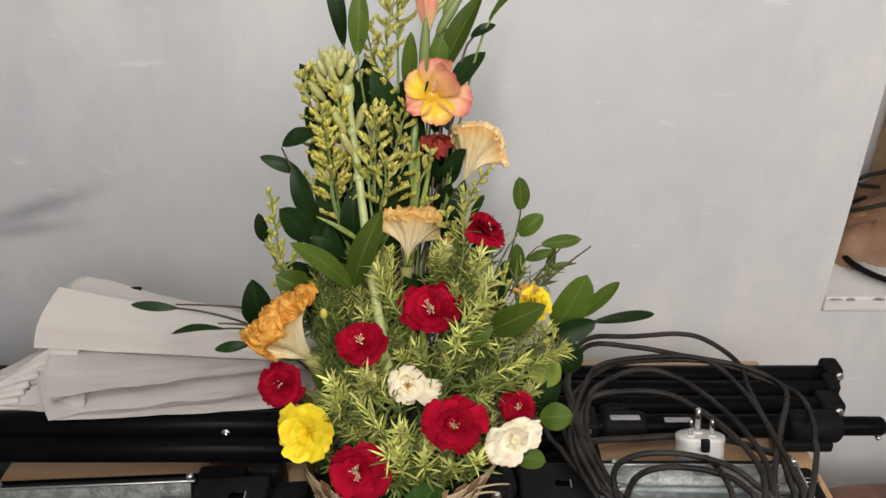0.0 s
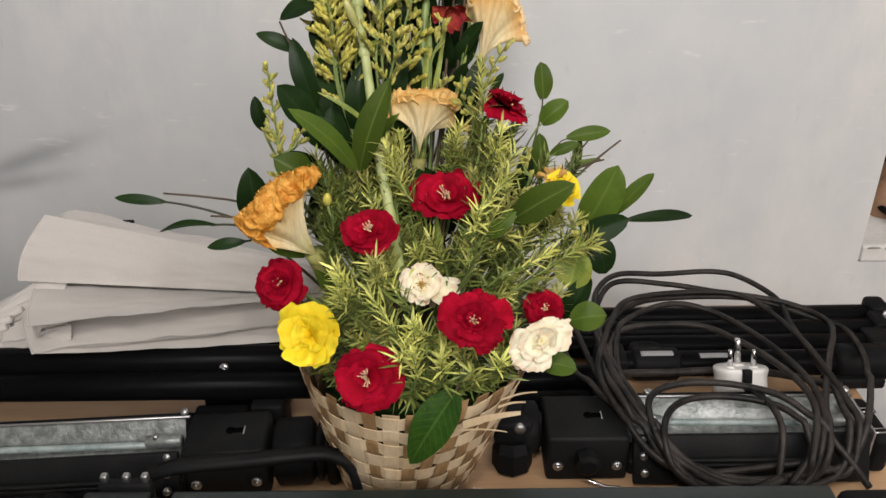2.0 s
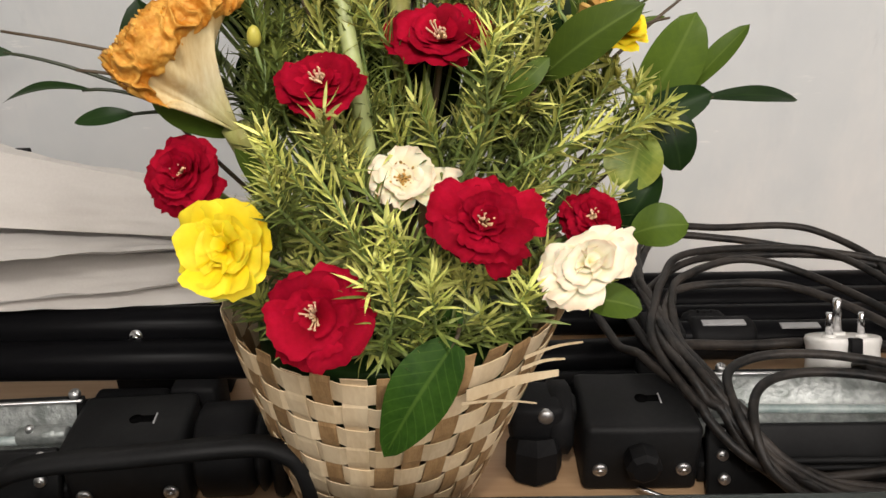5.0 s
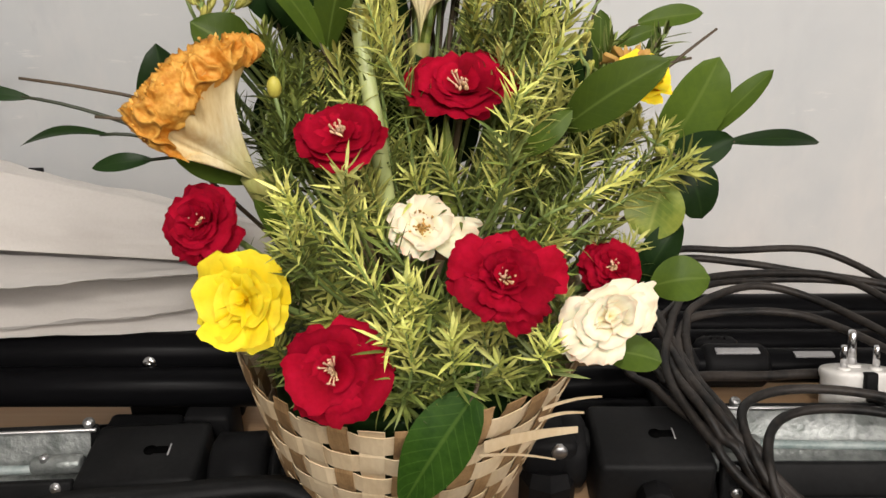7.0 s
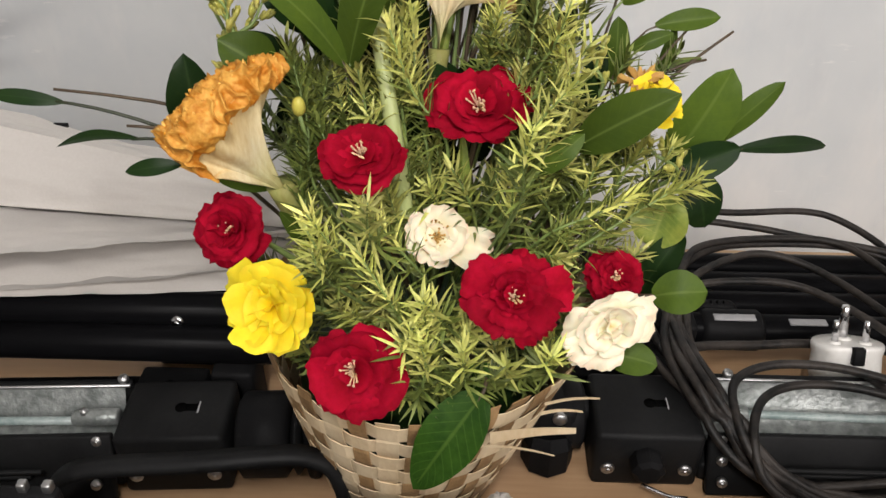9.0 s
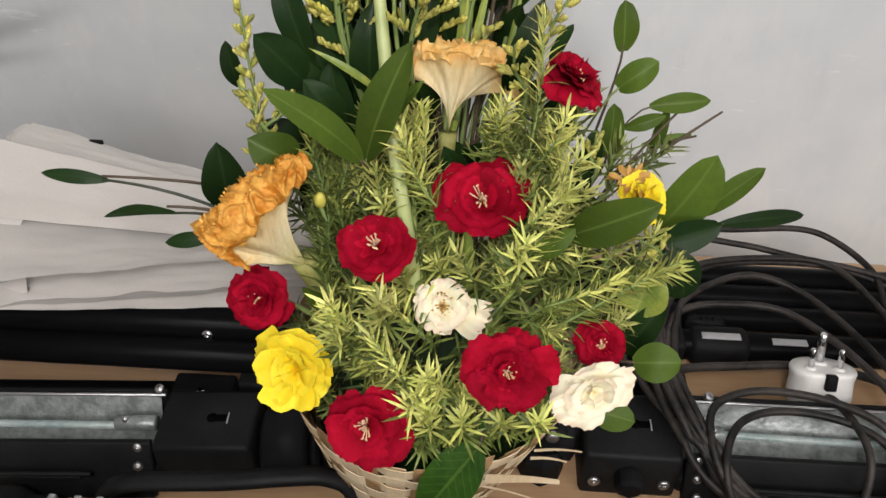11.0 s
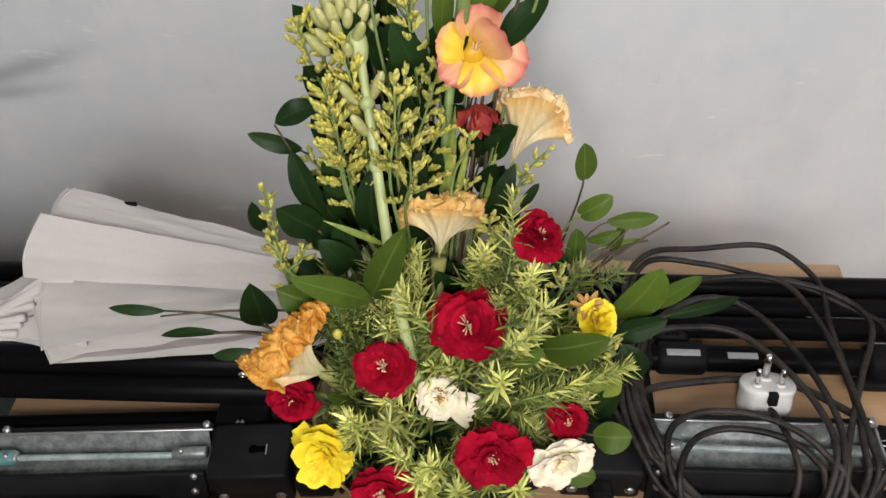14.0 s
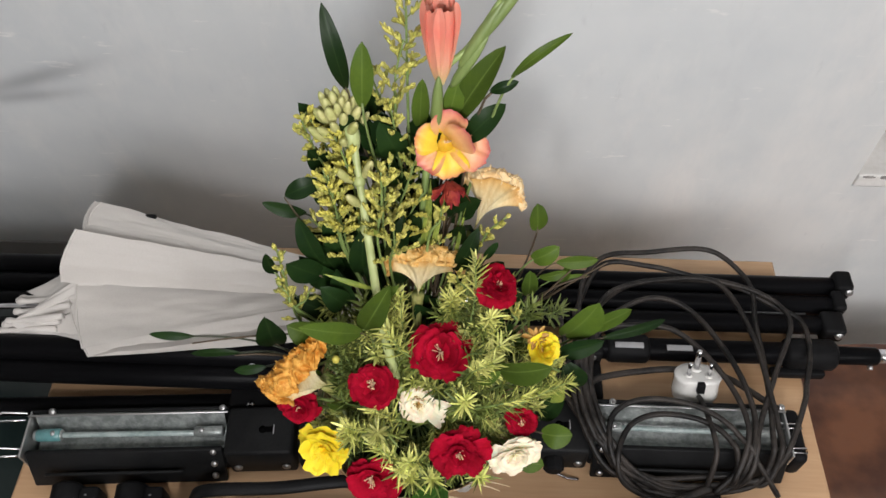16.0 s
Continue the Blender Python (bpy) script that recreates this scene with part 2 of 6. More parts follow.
BUD = material("pale_buds", (0.52, 0.46, 0.105), 0.5, second=(0.24, 0.26, 0.045), scale=60, fine=300, amount=0.7, island=0.4)
GOLD_BUD = material("golden_buds", (0.52, 0.47, 0.08), 0.5, second=(0.42, 0.38, 0.07), scale=60, fine=300, amount=0.7, island=0.3)
TUBER_BUD = material("tuberose_buds", (0.52, 0.49, 0.22), 0.5, second=(0.33, 0.35, 0.11), scale=60, fine=300, amount=0.7, island=0.2)
# ramp: deeper crimson at the foot, with the shade between petals painted in
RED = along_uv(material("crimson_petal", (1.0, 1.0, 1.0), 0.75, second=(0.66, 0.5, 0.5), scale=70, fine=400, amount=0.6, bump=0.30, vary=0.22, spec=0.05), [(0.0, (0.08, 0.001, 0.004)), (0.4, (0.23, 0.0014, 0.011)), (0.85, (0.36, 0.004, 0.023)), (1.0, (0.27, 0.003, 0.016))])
YELLOW = along_uv(material("yellow_petal", (1.0, 0.98, 0.95), 0.55, second=(0.9, 0.82, 0.7), scale=60, fine=300, bump=0.2, vary=0.06, spec=0.15), [(0.0, (0.72, 0.48, 0.01)), (0.5, (0.82, 0.63, 0.012)), (1.0, (0.84, 0.70, 0.04))])
CREAM = along_uv(material("cream_petal", (1.0, 0.98, 0.96), 0.55, second=(0.93, 0.88, 0.8), scale=60, fine=300, bump=0.25, vary=0.06, spec=0.15), [(0.0, (0.60, 0.50, 0.22)), (0.4, (0.80, 0.75, 0.50)), (0.8, (0.87, 0.84, 0.68)), (1.0, (0.82, 0.70, 0.55))])
PEACH = along_uv(material("peach_petal", (1.0, 0.97, 0.95), 0.5, second=(0.88, 0.8, 0.76), scale=60, fine=300, bump=0.2, vary=0.06), [(0.0, (0.48, 0.18, 0.02)), (0.25, (0.72, 0.42, 0.10)), (0.60, (0.74, 0.42, 0.20)), (0.88, (0.66, 0.28, 0.18)), (1.0, (0.50, 0.12, 0.12))])
YELLOW_LIP = along_uv(material("yellow_lip_petal", (1.0, 0.97, 0.95), 0.5, second=(0.92, 0.85, 0.8), scale=60, fine=300, bump=0.2), [(0.0, (0.66, 0.40, 0.02)), (0.65, (0.78, 0.60, 0.04)), (0.85, (0.76, 0.48, 0.10)), (1.0, (0.66, 0.26, 0.12))])
CORAL = along_uv(material("coral_bud", (1.0, 0.97, 0.95), 0.45, second=(0.85, 0.72, 0.7), scale=60, fine=300, bump=0.2, stretch=(3, 3, 0.4)), [(0.0, (0.55, 0.48, 0.22)), (0.3, (0.74, 0.36, 0.24)), (0.7, (0.72, 0.24, 0.18)), (1.0, (0.70, 0.30, 0.22))])
COMB_FAN = material("cockscomb_fan", (0.95, 0.93, 0.88), 0.65, second=(0.72, 0.60, 0.46), scale=60, fine=420, amount=0.7, bump=0.5, stretch=(1, 1, 0.3))
along_uv(COMB_FAN, [(0.0, (0.34, 0.38, 0.13)), (0.25, (0.58, 0.57, 0.30)), (0.55, (0.72, 0.66, 0.46)), (0.85, (0.74, 0.62, 0.36)), (1.0, (0.66, 0.38, 0.10))])
TUBER_STEM = material("tuberose_stem", (0.45, 0.49, 0.22), 0.45, second=(0.34, 0.40, 0.15), scale=60, fine=300, stretch=(1, 1, 0.2))
COMB_ORANGE = material("cockscomb_crest", (0.42, 0.145, 0.010), 0.6, second=(0.66, 0.36, 0.075), scale=110, fine=420, amount=0.8, bump=0.5, spec=0.2)
COMB_FRINGE = material("cockscomb_fringe", (0.56, 0.24, 0.02), 0.6, second=(0.72, 0.46, 0.13), scale=90, fine=400, amount=0.8, island=0.3, spec=0.2)
WILTED = material("wilted_petal", (0.20, 0.010, 0.018), 0.6, second=(0.40, 0.07, 0.035), scale=70, fine=300, amount=0.7, bump=0.3, spec=0.2)
TEAL_GLASS = material("teal_glass_tube", (0.05, 0.15, 0.16), 0.15, second=(0.12, 0.26, 0.26), scale=40, fine=200, coat=0.3)
FROSTED = material("frosted_glass_tube", (0.20, 0.26, 0.25), 0.3, second=(0.36, 0.41, 0.40), scale=60, fine=220, amount=0.9, bump=0.5)
DADO = material("grey_dado_paint", (0.30, 0.30, 0.29), 0.6, second=(0.25, 0.25, 0.245), scale=4, fine=60, amount=0.6, bump=0.08)
COMB_MID = material("faded_orange_crest", (0.62, 0.32, 0.07), 0.6, second=(0.72, 0.50, 0.20), scale=110, fine=420, amount=0.8, bump=0.5, spec=0.2)
COMB_PALE = material("pale_cockscomb_crest", (0.70, 0.46, 0.20), 0.6, second=(0.70, 0.56, 0.33), scale=110, fine=420, amount=0.8, bump=0.5)
STAMEN = material("stamens", (0.74, 0.48, 0.36), 0.6, second=(0.68, 0.52, 0.24), scale=100, fine=400, island=0.4)
DRY = material("dried_centre", (0.40, 0.19, 0.04), 0.7, second=(0.50, 0.32, 0.09), scale=100, fine=400, island=0.4)
PAPER = material("crumpled_tissue", (0.75, 0.72, 0.68), 0.6, second=(0.6, 0.57, 0.53), scale=60, fine=300, bump=0.3)
SKIN_BROWN = material("brown_clutter", (0.22, 0.11, 0.06), 0.6, second=(0.32, 0.19, 0.11), scale=20, fine=100)


for m in (RED, YELLOW, CREAM, PEACH, YELLOW_LIP, CORAL):
    soft(m)


# ---- shape helpers: each gives (vertices, faces[, uvs]) in world metres ----
ORIGIN = {}


def thing(name, loc, label, category, group="", kind=""):
    ob = new(name)
    ob.empty_display_size = 0.02
    ob.location = loc
    ORIGIN[ob] = Vector(loc)
    return tagged(ob, label, category, group, kind)


def mesh_of(name, shape, origin, mat, smooth=True):
    verts, faces = np.asarray(shape[0], float) - np.array(origin), shape[1]
    me = bpy.data.meshes.new(name)
    me.from_pydata(verts.tolist(), [], [tuple(int(i) for i in f) for f in faces])
    if len(shape) > 2:
        layer = me.uv_layers.new(name="UVMap")
        idx = np.empty(len(me.loops), int)
        me.loops.foreach_get("vertex_index", idx)
        layer.data.foreach_set("uv", np.asarray(shape[2], float)[idx].ravel())
    me.materials.append(mat)
    me.polygons.foreach_set("use_smooth", [smooth] * len(me.polygons))
    me.update()
    return me


def part(name, shape, mat, parent, label="", smooth=True):
    origin = ORIGIN[parent]
    ob = new(name, mesh_of(name, shape, origin, mat, smooth))
    ob.parent = parent
    ORIGIN[ob] = origin
    return tagged(ob, label)


def solid(name, shape, mat, label, category="", kind="", smooth=False):
    """A thing that is one plain mesh."""
    lo = np.asarray(shape[0], float)
    origin = ((lo[:, 0].min() + lo[:, 0].max()) / 2, (lo[:, 1].min() + lo[:, 1].max()) / 2, lo[:, 2].min())
    ob = new(name, mesh_of(name, shape, origin, mat, smooth))
    ob.location = origin
    ORIGIN[ob] = Vector(origin)
    return tagged(ob, label, category, "", kind)


def join(*shapes):
    vs, fs, us, n = [], [], [], 0
    for s in shapes:
        vs.append(np.asarray(s[0], float))
        fs += [tuple(i + n for i in f) for f in s[1]]
        us.append(np.asarray(s[2], float) if len(s) > 2 else np.zeros((len(s[0]), 2)))
        n += len(s[0])
    return np.concatenate(vs), fs, np.concatenate(us)


def moved(shape, m):
    v = np.asarray(shape[0], float)
    a = np.array(m)
    return (v @ a[:3, :3].T + a[:3, 3], *shape[1:])


def rbox(lo, hi, bevel=0.003, segments=2, turn=None):
    lo, hi = Vector(lo), Vector(hi)
    bm = bmesh.new()
    bmesh.ops.create_cube(bm, size=1.0)
    for v in bm.verts:
        v.co = Vector(((v.co.x) * (hi.x - lo.x), v.co.y * (hi.y - lo.y), v.co.z * (hi.z - lo.z)))
    if bevel:
        bmesh.ops.bevel(bm, geom=bm.edges[:], offset=bevel, segments=segments, affect="EDGES", profile=0.5)
    if turn is not None:
        bmesh.ops.transform(bm, matrix=turn, verts=bm.verts)
    c = (lo + hi) / 2
    bm.verts.index_update()
    out = (np.array([tuple(v.co + c) for v in bm.verts]), [tuple(v.index for v in f.verts) for f in bm.faces])
    bm.free()
    return out


def frame_at(d):
    d = Vector(d).normalized()
    a = d.cross(Vector((0, 0, 1)) if abs(d.z) < 0.9 else Vector((1, 0, 0))).normalized()
    return d, a, d.cross(a).normalized()


def tube(points, radius, sides=10, caps=True):
    """A round tube along a polyline; radius is one number or one for each point."""
    pts = [Vector(p) for p in points]
    rad = [radius] * len(pts) if isinstance(radius, (int, float)) else list(radius)
    vs, fs = [], []
    _, a, b = frame_at(pts[1] - pts[0])
    for i, p in enumerate(pts):
        d = (pts[min(i + 1, len(pts) - 1)] - pts[max(i - 1, 0)]).normalized()
        a = (a - d * a.dot(d)).normalized()
        b = d.cross(a)
        for k in range(sides):
            t = 2 * math.pi * k / sides
            vs.append(tuple(p + (a * math.cos(t) + b * math.sin(t)) * rad[i]))
    for i in range(len(pts) - 1):
        for k in range(sides):
            q = (k + 1) % sides
            fs.append((i * sides + k, i * sides + q, (i + 1) * sides + q, (i + 1) * sides + k))
    if caps:
        fs.append(tuple(range(sides))[::-1])
        fs.append(tuple((len(pts) - 1) * sides + k for k in range(sides)))
    return np.array(vs), fs


def rod(a, b, radius, sides=16, chamfer=0.12):
    """A straight rod with chamfered ends."""
    a, b = Vector(a), Vector(b)
    d = (b - a).normalized()
    c = radius * chamfer * 2
    return tube([a, a + d * c, b - d * c, b], [radius * 0.82, radius, radius, radius * 0.82], sides)


def bezier(p0, p1, p2, p3, n=10):
    p0, p1, p2, p3 = (Vector(p) for p in (p0, p1, p2, p3))
    return [p0 * (1 - t) ** 3 + p1 * 3 * t * (1 - t) ** 2 + p2 * 3 * t * t * (1 - t) + p3 * t ** 3 for t in (i / n for i in range(n + 1))]


def smooth_path(points, n=6):
    """A Catmull-Rom curve through the points."""
    p = [Vector(q) for q in points]
    p = [p[0] * 2 - p[1]] + p + [p[-1] * 2 - p[-2]]
    out = []
    for i in range(1, len(p) - 2):
        for k in range(n):
            t = k / n
            out.append(0.5 * (2 * p[i] + (p[i + 1] - p[i - 1]) * t + (2 * p[i - 1] - 5 * p[i] + 4 * p[i + 1] - p[i + 2]) * t * t
                              + (3 * p[i] - p[i - 1] - 3 * p[i + 1] + p[i + 2]) * t ** 3))
    return out + [p[-2]]


def grid(nu, nv, f):
    """A sheet of (nu+1) x (nv+1) points; f(u, v) gives a place; UVs are u, v."""
    vs, uv, fs = [], [], []
    for j in range(nv + 1):
        for i in range(nu + 1):
            vs.append(tuple(f(i / nu, j / nv)))
            uv.append((i / nu, j / nv))
    for j in range(nv):
        for i in range(nu):
            a = j * (nu + 1) + i
            fs.append((a, a + 1, a + nu + 2, a + nu + 1))
    return np.array(vs), fs, np.array(uv)


def blob(c, axis, length, radius, rings=4, sides=6, pinch=0.0):
    """A small bud: an ellipsoid along axis."""
    d, a, b = frame_at(axis)
    c = Vector(c)
    pts = [c - d * length / 2 * math.cos(math.pi * (0.06 + 0.88 * i / rings)) for i in range(rings + 1)]
    rad = [radius * math.sin(math.pi * (0.06 + 0.88 * i / rings)) * (1 - pinch * i / rings) for i in range(rings + 1)]
    return tube(pts, rad, sides)


def screw(c, normal, radius=0.0055):
    c, n = Vector(c), Vector(normal).normalized()
    head = tube([c - n * 0.002, c + n * 0.001, c + n * 0.0024, c + n * 0.0026, c + n * 0.0012, c + n * 0.0011],
                [radius, radius, radius * 0.75, radius * 0.4, radius * 0.36, radius * 0.01], 12)
    return head


# ---- the room ----
WALL_Y, TABLE_Z = 1.14, 0.75
NX0, NX1, NZ0, NZ1 = 0.658, 1.55, 0.706, 1.75
north = join(rbox((-2.3, WALL_Y, 0), (NX0, WALL_Y + 0.4, 2.75), 0), rbox((NX0, WALL_Y, 0), (NX1, WALL_Y + 0.4, NZ0), 0),
             rbox((NX0, WALL_Y, NZ1), (NX1, WALL_Y + 0.4, 2.75), 0), rbox((NX1, WALL_Y, 0), (2.6, WALL_Y + 0.4, 2.75), 0),
             rbox((NX0 - 0.05, WALL_Y + 0.4, NZ0 - 0.1), (NX1 + 0.05, WALL_Y + 0.48, NZ1 + 0.1), 0))
solid("wall_north", north, PLASTER, "off-white plastered wall with faint grey stains, scrapes and painted soft shadows", "wall", "structure")
solid("trim", rbox((-2.29, WALL_Y - 0.006, 0.001), (0.45, WALL_Y - 0.0005, 0.480), 0.001), DADO, "grey painted dado along the foot of the wall", "wall trim", "structure")
solid("wall_south", rbox((-2.3, -2.7, 0), (2.6, -2.6, 2.75), 0), PLAIN_WALL, "plain painted wall behind the viewer", "wall", "structure")
solid("wall_west", rbox((-2.4, -2.7, 0), (-2.3, WALL_Y + 0.4, 2.75), 0), PLAIN_WALL, "plain painted side wall", "wall", "structure")
solid("wall_east", rbox((2.6, -2.7, 0), (2.7, WALL_Y + 0.4, 2.75), 0), PLAIN_WALL, "plain painted side wall", "wall", "structure")
solid("floor", rbox((-2.4, -2.7, -0.1), (2.7, WALL_Y + 0.4, 0), 0), FLOOR, "brown polished tile floor", "floor", "structure")
solid("ceiling", rbox((-2.4, -2.7, 2.75), (2.7, WALL_Y + 0.4, 2.85), 0), CEILING, "white painted ceiling", "ceiling", "structure")
# white sill board in the opening
solid("window_sill", rbox((NX0 + 0.002, WALL_Y - 0.002, NZ0 + 0.001), (NX1 - 0.002, WALL_Y + 0.398, NZ0 + 0.03), 0.004), WHITE_PAINT,
      "white painted sill with chipped edge in the wall opening", "sill", "structure")

# ---- table ----
table = thing("table", (-0.035, 0.665, 0.0), "pale oak-coloured wooden table under the basket and lamps", "table")
part("tabletop", rbox((-0.552, 0.36, TABLE_Z - 0.022), (0.474, 0.948, TABLE_Z), 0.004), OAK, table)
part("edge_band", rbox((-0.5545, 0.3575, TABLE_Z - 0.02), (0.4765, 0.9505, TABLE_Z - 0.006), 0.001), OAK_EDGE, table)
for lx in (-0.52, 0.44):
    for ly in (0.39, 0.915):
        part("leg", rbox((lx - 0.022, ly - 0.022, 0), (lx + 0.022, ly + 0.022, TABLE_Z - 0.022), 0.003), OAK, table)
for ly in (0.39, 0.915):
    part("apron", rbox((-0.498, ly - 0.01, TABLE_Z - 0.10), (0.418, ly + 0.01, TABLE_Z - 0.022), 0.002), OAK, table)
for lx in (-0.52, 0.44):
    part("apron", rbox((lx - 0.01, 0.412, TABLE_Z - 0.10), (lx + 0.01, 0.893, TABLE_Z - 0.022), 0.002), OAK, table)

# low brown stool at the table's end
stool = thing("stool", (0.86, 0.725, 0.0), "dark brown polished wooden stool with swirling grain beside the table", "stool")


def round_slab(cx, cy, hx, hy, z0, z1, power=4.0, n=40):
    vs, fs = [], []
    for z, k in ((z0, 0.985), (z0 + 0.004, 1.0), (z1 - 0.006, 1.0), (z1 - 0.001, 0.992), (z1, 0.975)):
        for i in range(n):
            t = 2 * math.pi * i / n
            c, s = math.cos(t), math.sin(t)
            vs.append((cx + hx * k * math.copysign(abs(c) ** (2 / power), c), cy + hy * k * math.copysign(abs(s) ** (2 / power), s), z))
    for r in range(4):
        for i in range(n):
            q = (i + 1) % n
            fs.append((r * n + i, r * n + q, (r + 1) * n + q, (r + 1) * n + i))
    fs += [tuple(range(n))[::-1], tuple(4 * n + i for i in range(n))]
    return np.array(vs), fs


part("seat", round_slab(0.86, 0.725, 0.31, 0.255, 0.425, 0.462), BROWN_WOOD, stool)
for sx in (-0.22, 0.22):
    for sy in (-0.18, 0.18):
        part("leg", tube([(0.86 + sx * 1.05, 0.725 + sy * 1.05, 0), (0.86 + sx, 0.725 + sy, 0.425)], [0.016, 0.02], 12), BROWN_WOOD, stool)

# dark green trunk standing at the table's other end
trunk = thing("steel_trunk", (-0.93, 0.78, 0.0), "dark green painted steel trunk standing beside the table", "trunk")
part("body", rbox((-1.28, 0.50, 0.0), (-0.58, 0.862, 0.60), 0.006), GREEN_METAL, trunk)
part("lid", rbox((-1.288, 0.492, 0.602), (-0.572, 0.870, 0.68), 0.01), GREEN_METAL, trunk)
part("hasp", rbox((-0.96, 0.484, 0.55), (-0.90, 0.49, 0.64), 0.002), STEEL, trunk)

# ---- halogen floodlights lying on the table ----
KEYHOLE = material("keyhole_shadow", (0.002, 0.002, 0.002), 0.9, second=(0.003, 0.003, 0.003), spec=0.0)


def floodlight(x_box, x_end, y0, y1, z_top, wire, label):
    """A linear floodlight on its back: a black junction box at x_box, a reflector trough that runs to x_end."""
    s = 1 if x_end > x_box else -1
    w = 0.084
    ym, z0 = (y0 + y1) / 2, TABLE_Z
    t = thing("floodlight", ((x_box + x_end) / 2, ym, z0), label, "floodlight", "floodlights on the table")
    xb = x_box + s * w
    lo, hi = min(x_box, xb), max(x_box, xb)
    box = part("junction_box", rbox((lo, y0, z0 + 0.001), (hi, y1, z_top), 0.005), BLACK_METAL, t)
    # flat near-black inlay: the dark inside of the keyhole as colour
    part("keyhole", join(tube([(lo + 0.046, ym, z_top - 0.001), (lo + 0.046, ym, z_top + 0.0006), (lo + 0.046, ym, z_top + 0.0007)], [0.0048, 0.0048, 0.0001], 14),
                         rbox((lo + 0.046, ym - 0.0035, z_top - 0.001), (lo + 0.060, ym + 0.0035, z_top + 0.0006), 0.0003)), KEYHOLE, box)
    # thin grey strip painted in for the glint beside the slot
    part("slot_glint", rbox((lo + 0.0590, ym - 0.006, z_top - 0.001), (lo + 0.0602, ym + 0.006, z_top + 0.0008), 0.0004), GREY_LABEL, box)
    for sx in (lo + 0.012, hi - 0.012):
        part("screw", screw((sx, y0 - 0.0005, z0 + 0.022), (0, -1, 0)), STEEL, box)
    if not wire:
        kx = lo + 0.040
        part("knob", tube([(kx, y0 + 0.002, z0 + 0.034), (kx, y0 - 0.004, z0 + 0.034), (kx, y0 - 0.014, z0 + 0.034), (kx, y0 - 0.017, z0 + 0.034)], [0.012, 0.013, 0.013, 0.009], 8), BLACK_PLASTIC, box, smooth=False)
    # trough
    a, b = min(xb, x_end), max(xb, x_end)
    prof = [(y0 + 0.012, z_top - 0.006), (y0 + 0.018, z_top - 0.022), (ym - 0.004, z_top - 0.034), (ym + 0.012, z_top - 0.03), (y1 - 0.012, z_top - 0.016), (y1 - 0.004, z_top - 0.001)]

    def sheet(u, v):
        k = v * (len(prof) - 1)
        i = min(int(k), len(prof) - 2)
        q = k - i
        return (a + 0.006 + (b - a - 0.012) * u, prof[i][0] * (1 - q) + prof[i + 1][0] * q, prof[i][1] * (1 - q) + prof[i + 1][1] * q)

    part("reflector", grid(24, 15, sheet), FOIL, t, "crinkled silver reflector sheet")
    part("housing", join(rbox((a + 0.001, y0 + 0.006, z0 + 0.002), (b - 0.001, y1 - 0.004, z_top - 0.037), 0.004),
                         rbox((a + 0.001, y1 - 0.0035, z0 + 0.004), (b - 0.001, y1 + 0.0015, z_top), 0.0015)), BLACK_METAL, t)
    fl = part("front_flap", rbox((a + 0.004, y0 - 0.002, z0 + 0.003), (b - 0.003, y0 + 0.0055, z_top - 0.004), 0.002,
                                 turn=pose(0, 0, 0, -24)), BLACK_METAL, t)
    for k in range(3):
        part("cooling_fin", rod((a + 0.03, y0 - 0.0115 + k * 0.004, z_top - 0.020 - k * 0.010), (b - 0.05 - 0.012 * k, y0 - 0.0115 + k * 0.004, z_top - 0.020 - k * 0.010), 0.0022, 8), BLACK_METAL, fl)
    for k in range(3):
        part("screw", screw(((a if s > 0 else b) + s * 0.014, y0 + 0.0085 - k * 0.010, z_top - 0.010 - k * 0.013), (0, -0.9, 0.4), 0.0042), STEEL, fl)
    part("lamp_tube", rod((a + 0.02, ym + 0.005, z_top - 0.014), (b - 0.02, ym + 0.005, z_top - 0.018), 0.0034, 14), FROSTED, t)
    for ex, d in ((a + 0.006, 1), (b - 0.006, -1)):
        so = part("lamp_socket", rod((ex, ym + 0.005, z_top - 0.014), (ex + d * 0.036, ym + 0.005, z_top - 0.014), 0.0068, 14), FOIL, t)
        if wire and d == -s:
            part("glass_end", rod((ex + d * 0.004, ym + 0.005, z_top - 0.0135), (ex + d * 0.034, ym + 0.005, z_top - 0.0135), 0.0082, 14), TEAL_GLASS, so, "teal-tinted glass tube end")
        part("socket_screw", screw((ex + d * 0.026, ym + 0.004, z_top - 0.0068), (0, 0, 1), 0.0032), STEEL, so)
    part("back_flap", rbox((a + 0.002, y1 + 0.002, z0 + 0.006), (b - 0.002, y1 + 0.005, z_top - 0.008), 0.003), BLACK_METAL, t)
    part("glass_rail", rod((a, y1 - 0.008, z_top + 0.002), (b, y1 - 0.008, z_top + 0.001), 0.0015, 8), STEEL, t)
    for ex in (a + 0.03, b - 0.006):
        part("rail_screw", screw((ex, y1 - 0.004, z_top + 0.005), (0, -0.3, 1), 0.0042), STEEL, t)
    part("end_plate", rbox((x_end - (0.003 if s > 0 else 0.0), y0 + 0.004, z0 + 0.004), (x_end + (0.0 if s > 0 else 0.003), y1, z_top), 0.001), STEEL, t)
    if not wire:
        cap_ = part("end_cap", rbox((x_end + 0.001, y0 + 0.002, z0 + 0.003), (x_end + 0.021, y1 + 0.002, z_top - 0.008), 0.008, 3), BLACK_PLASTIC, t)
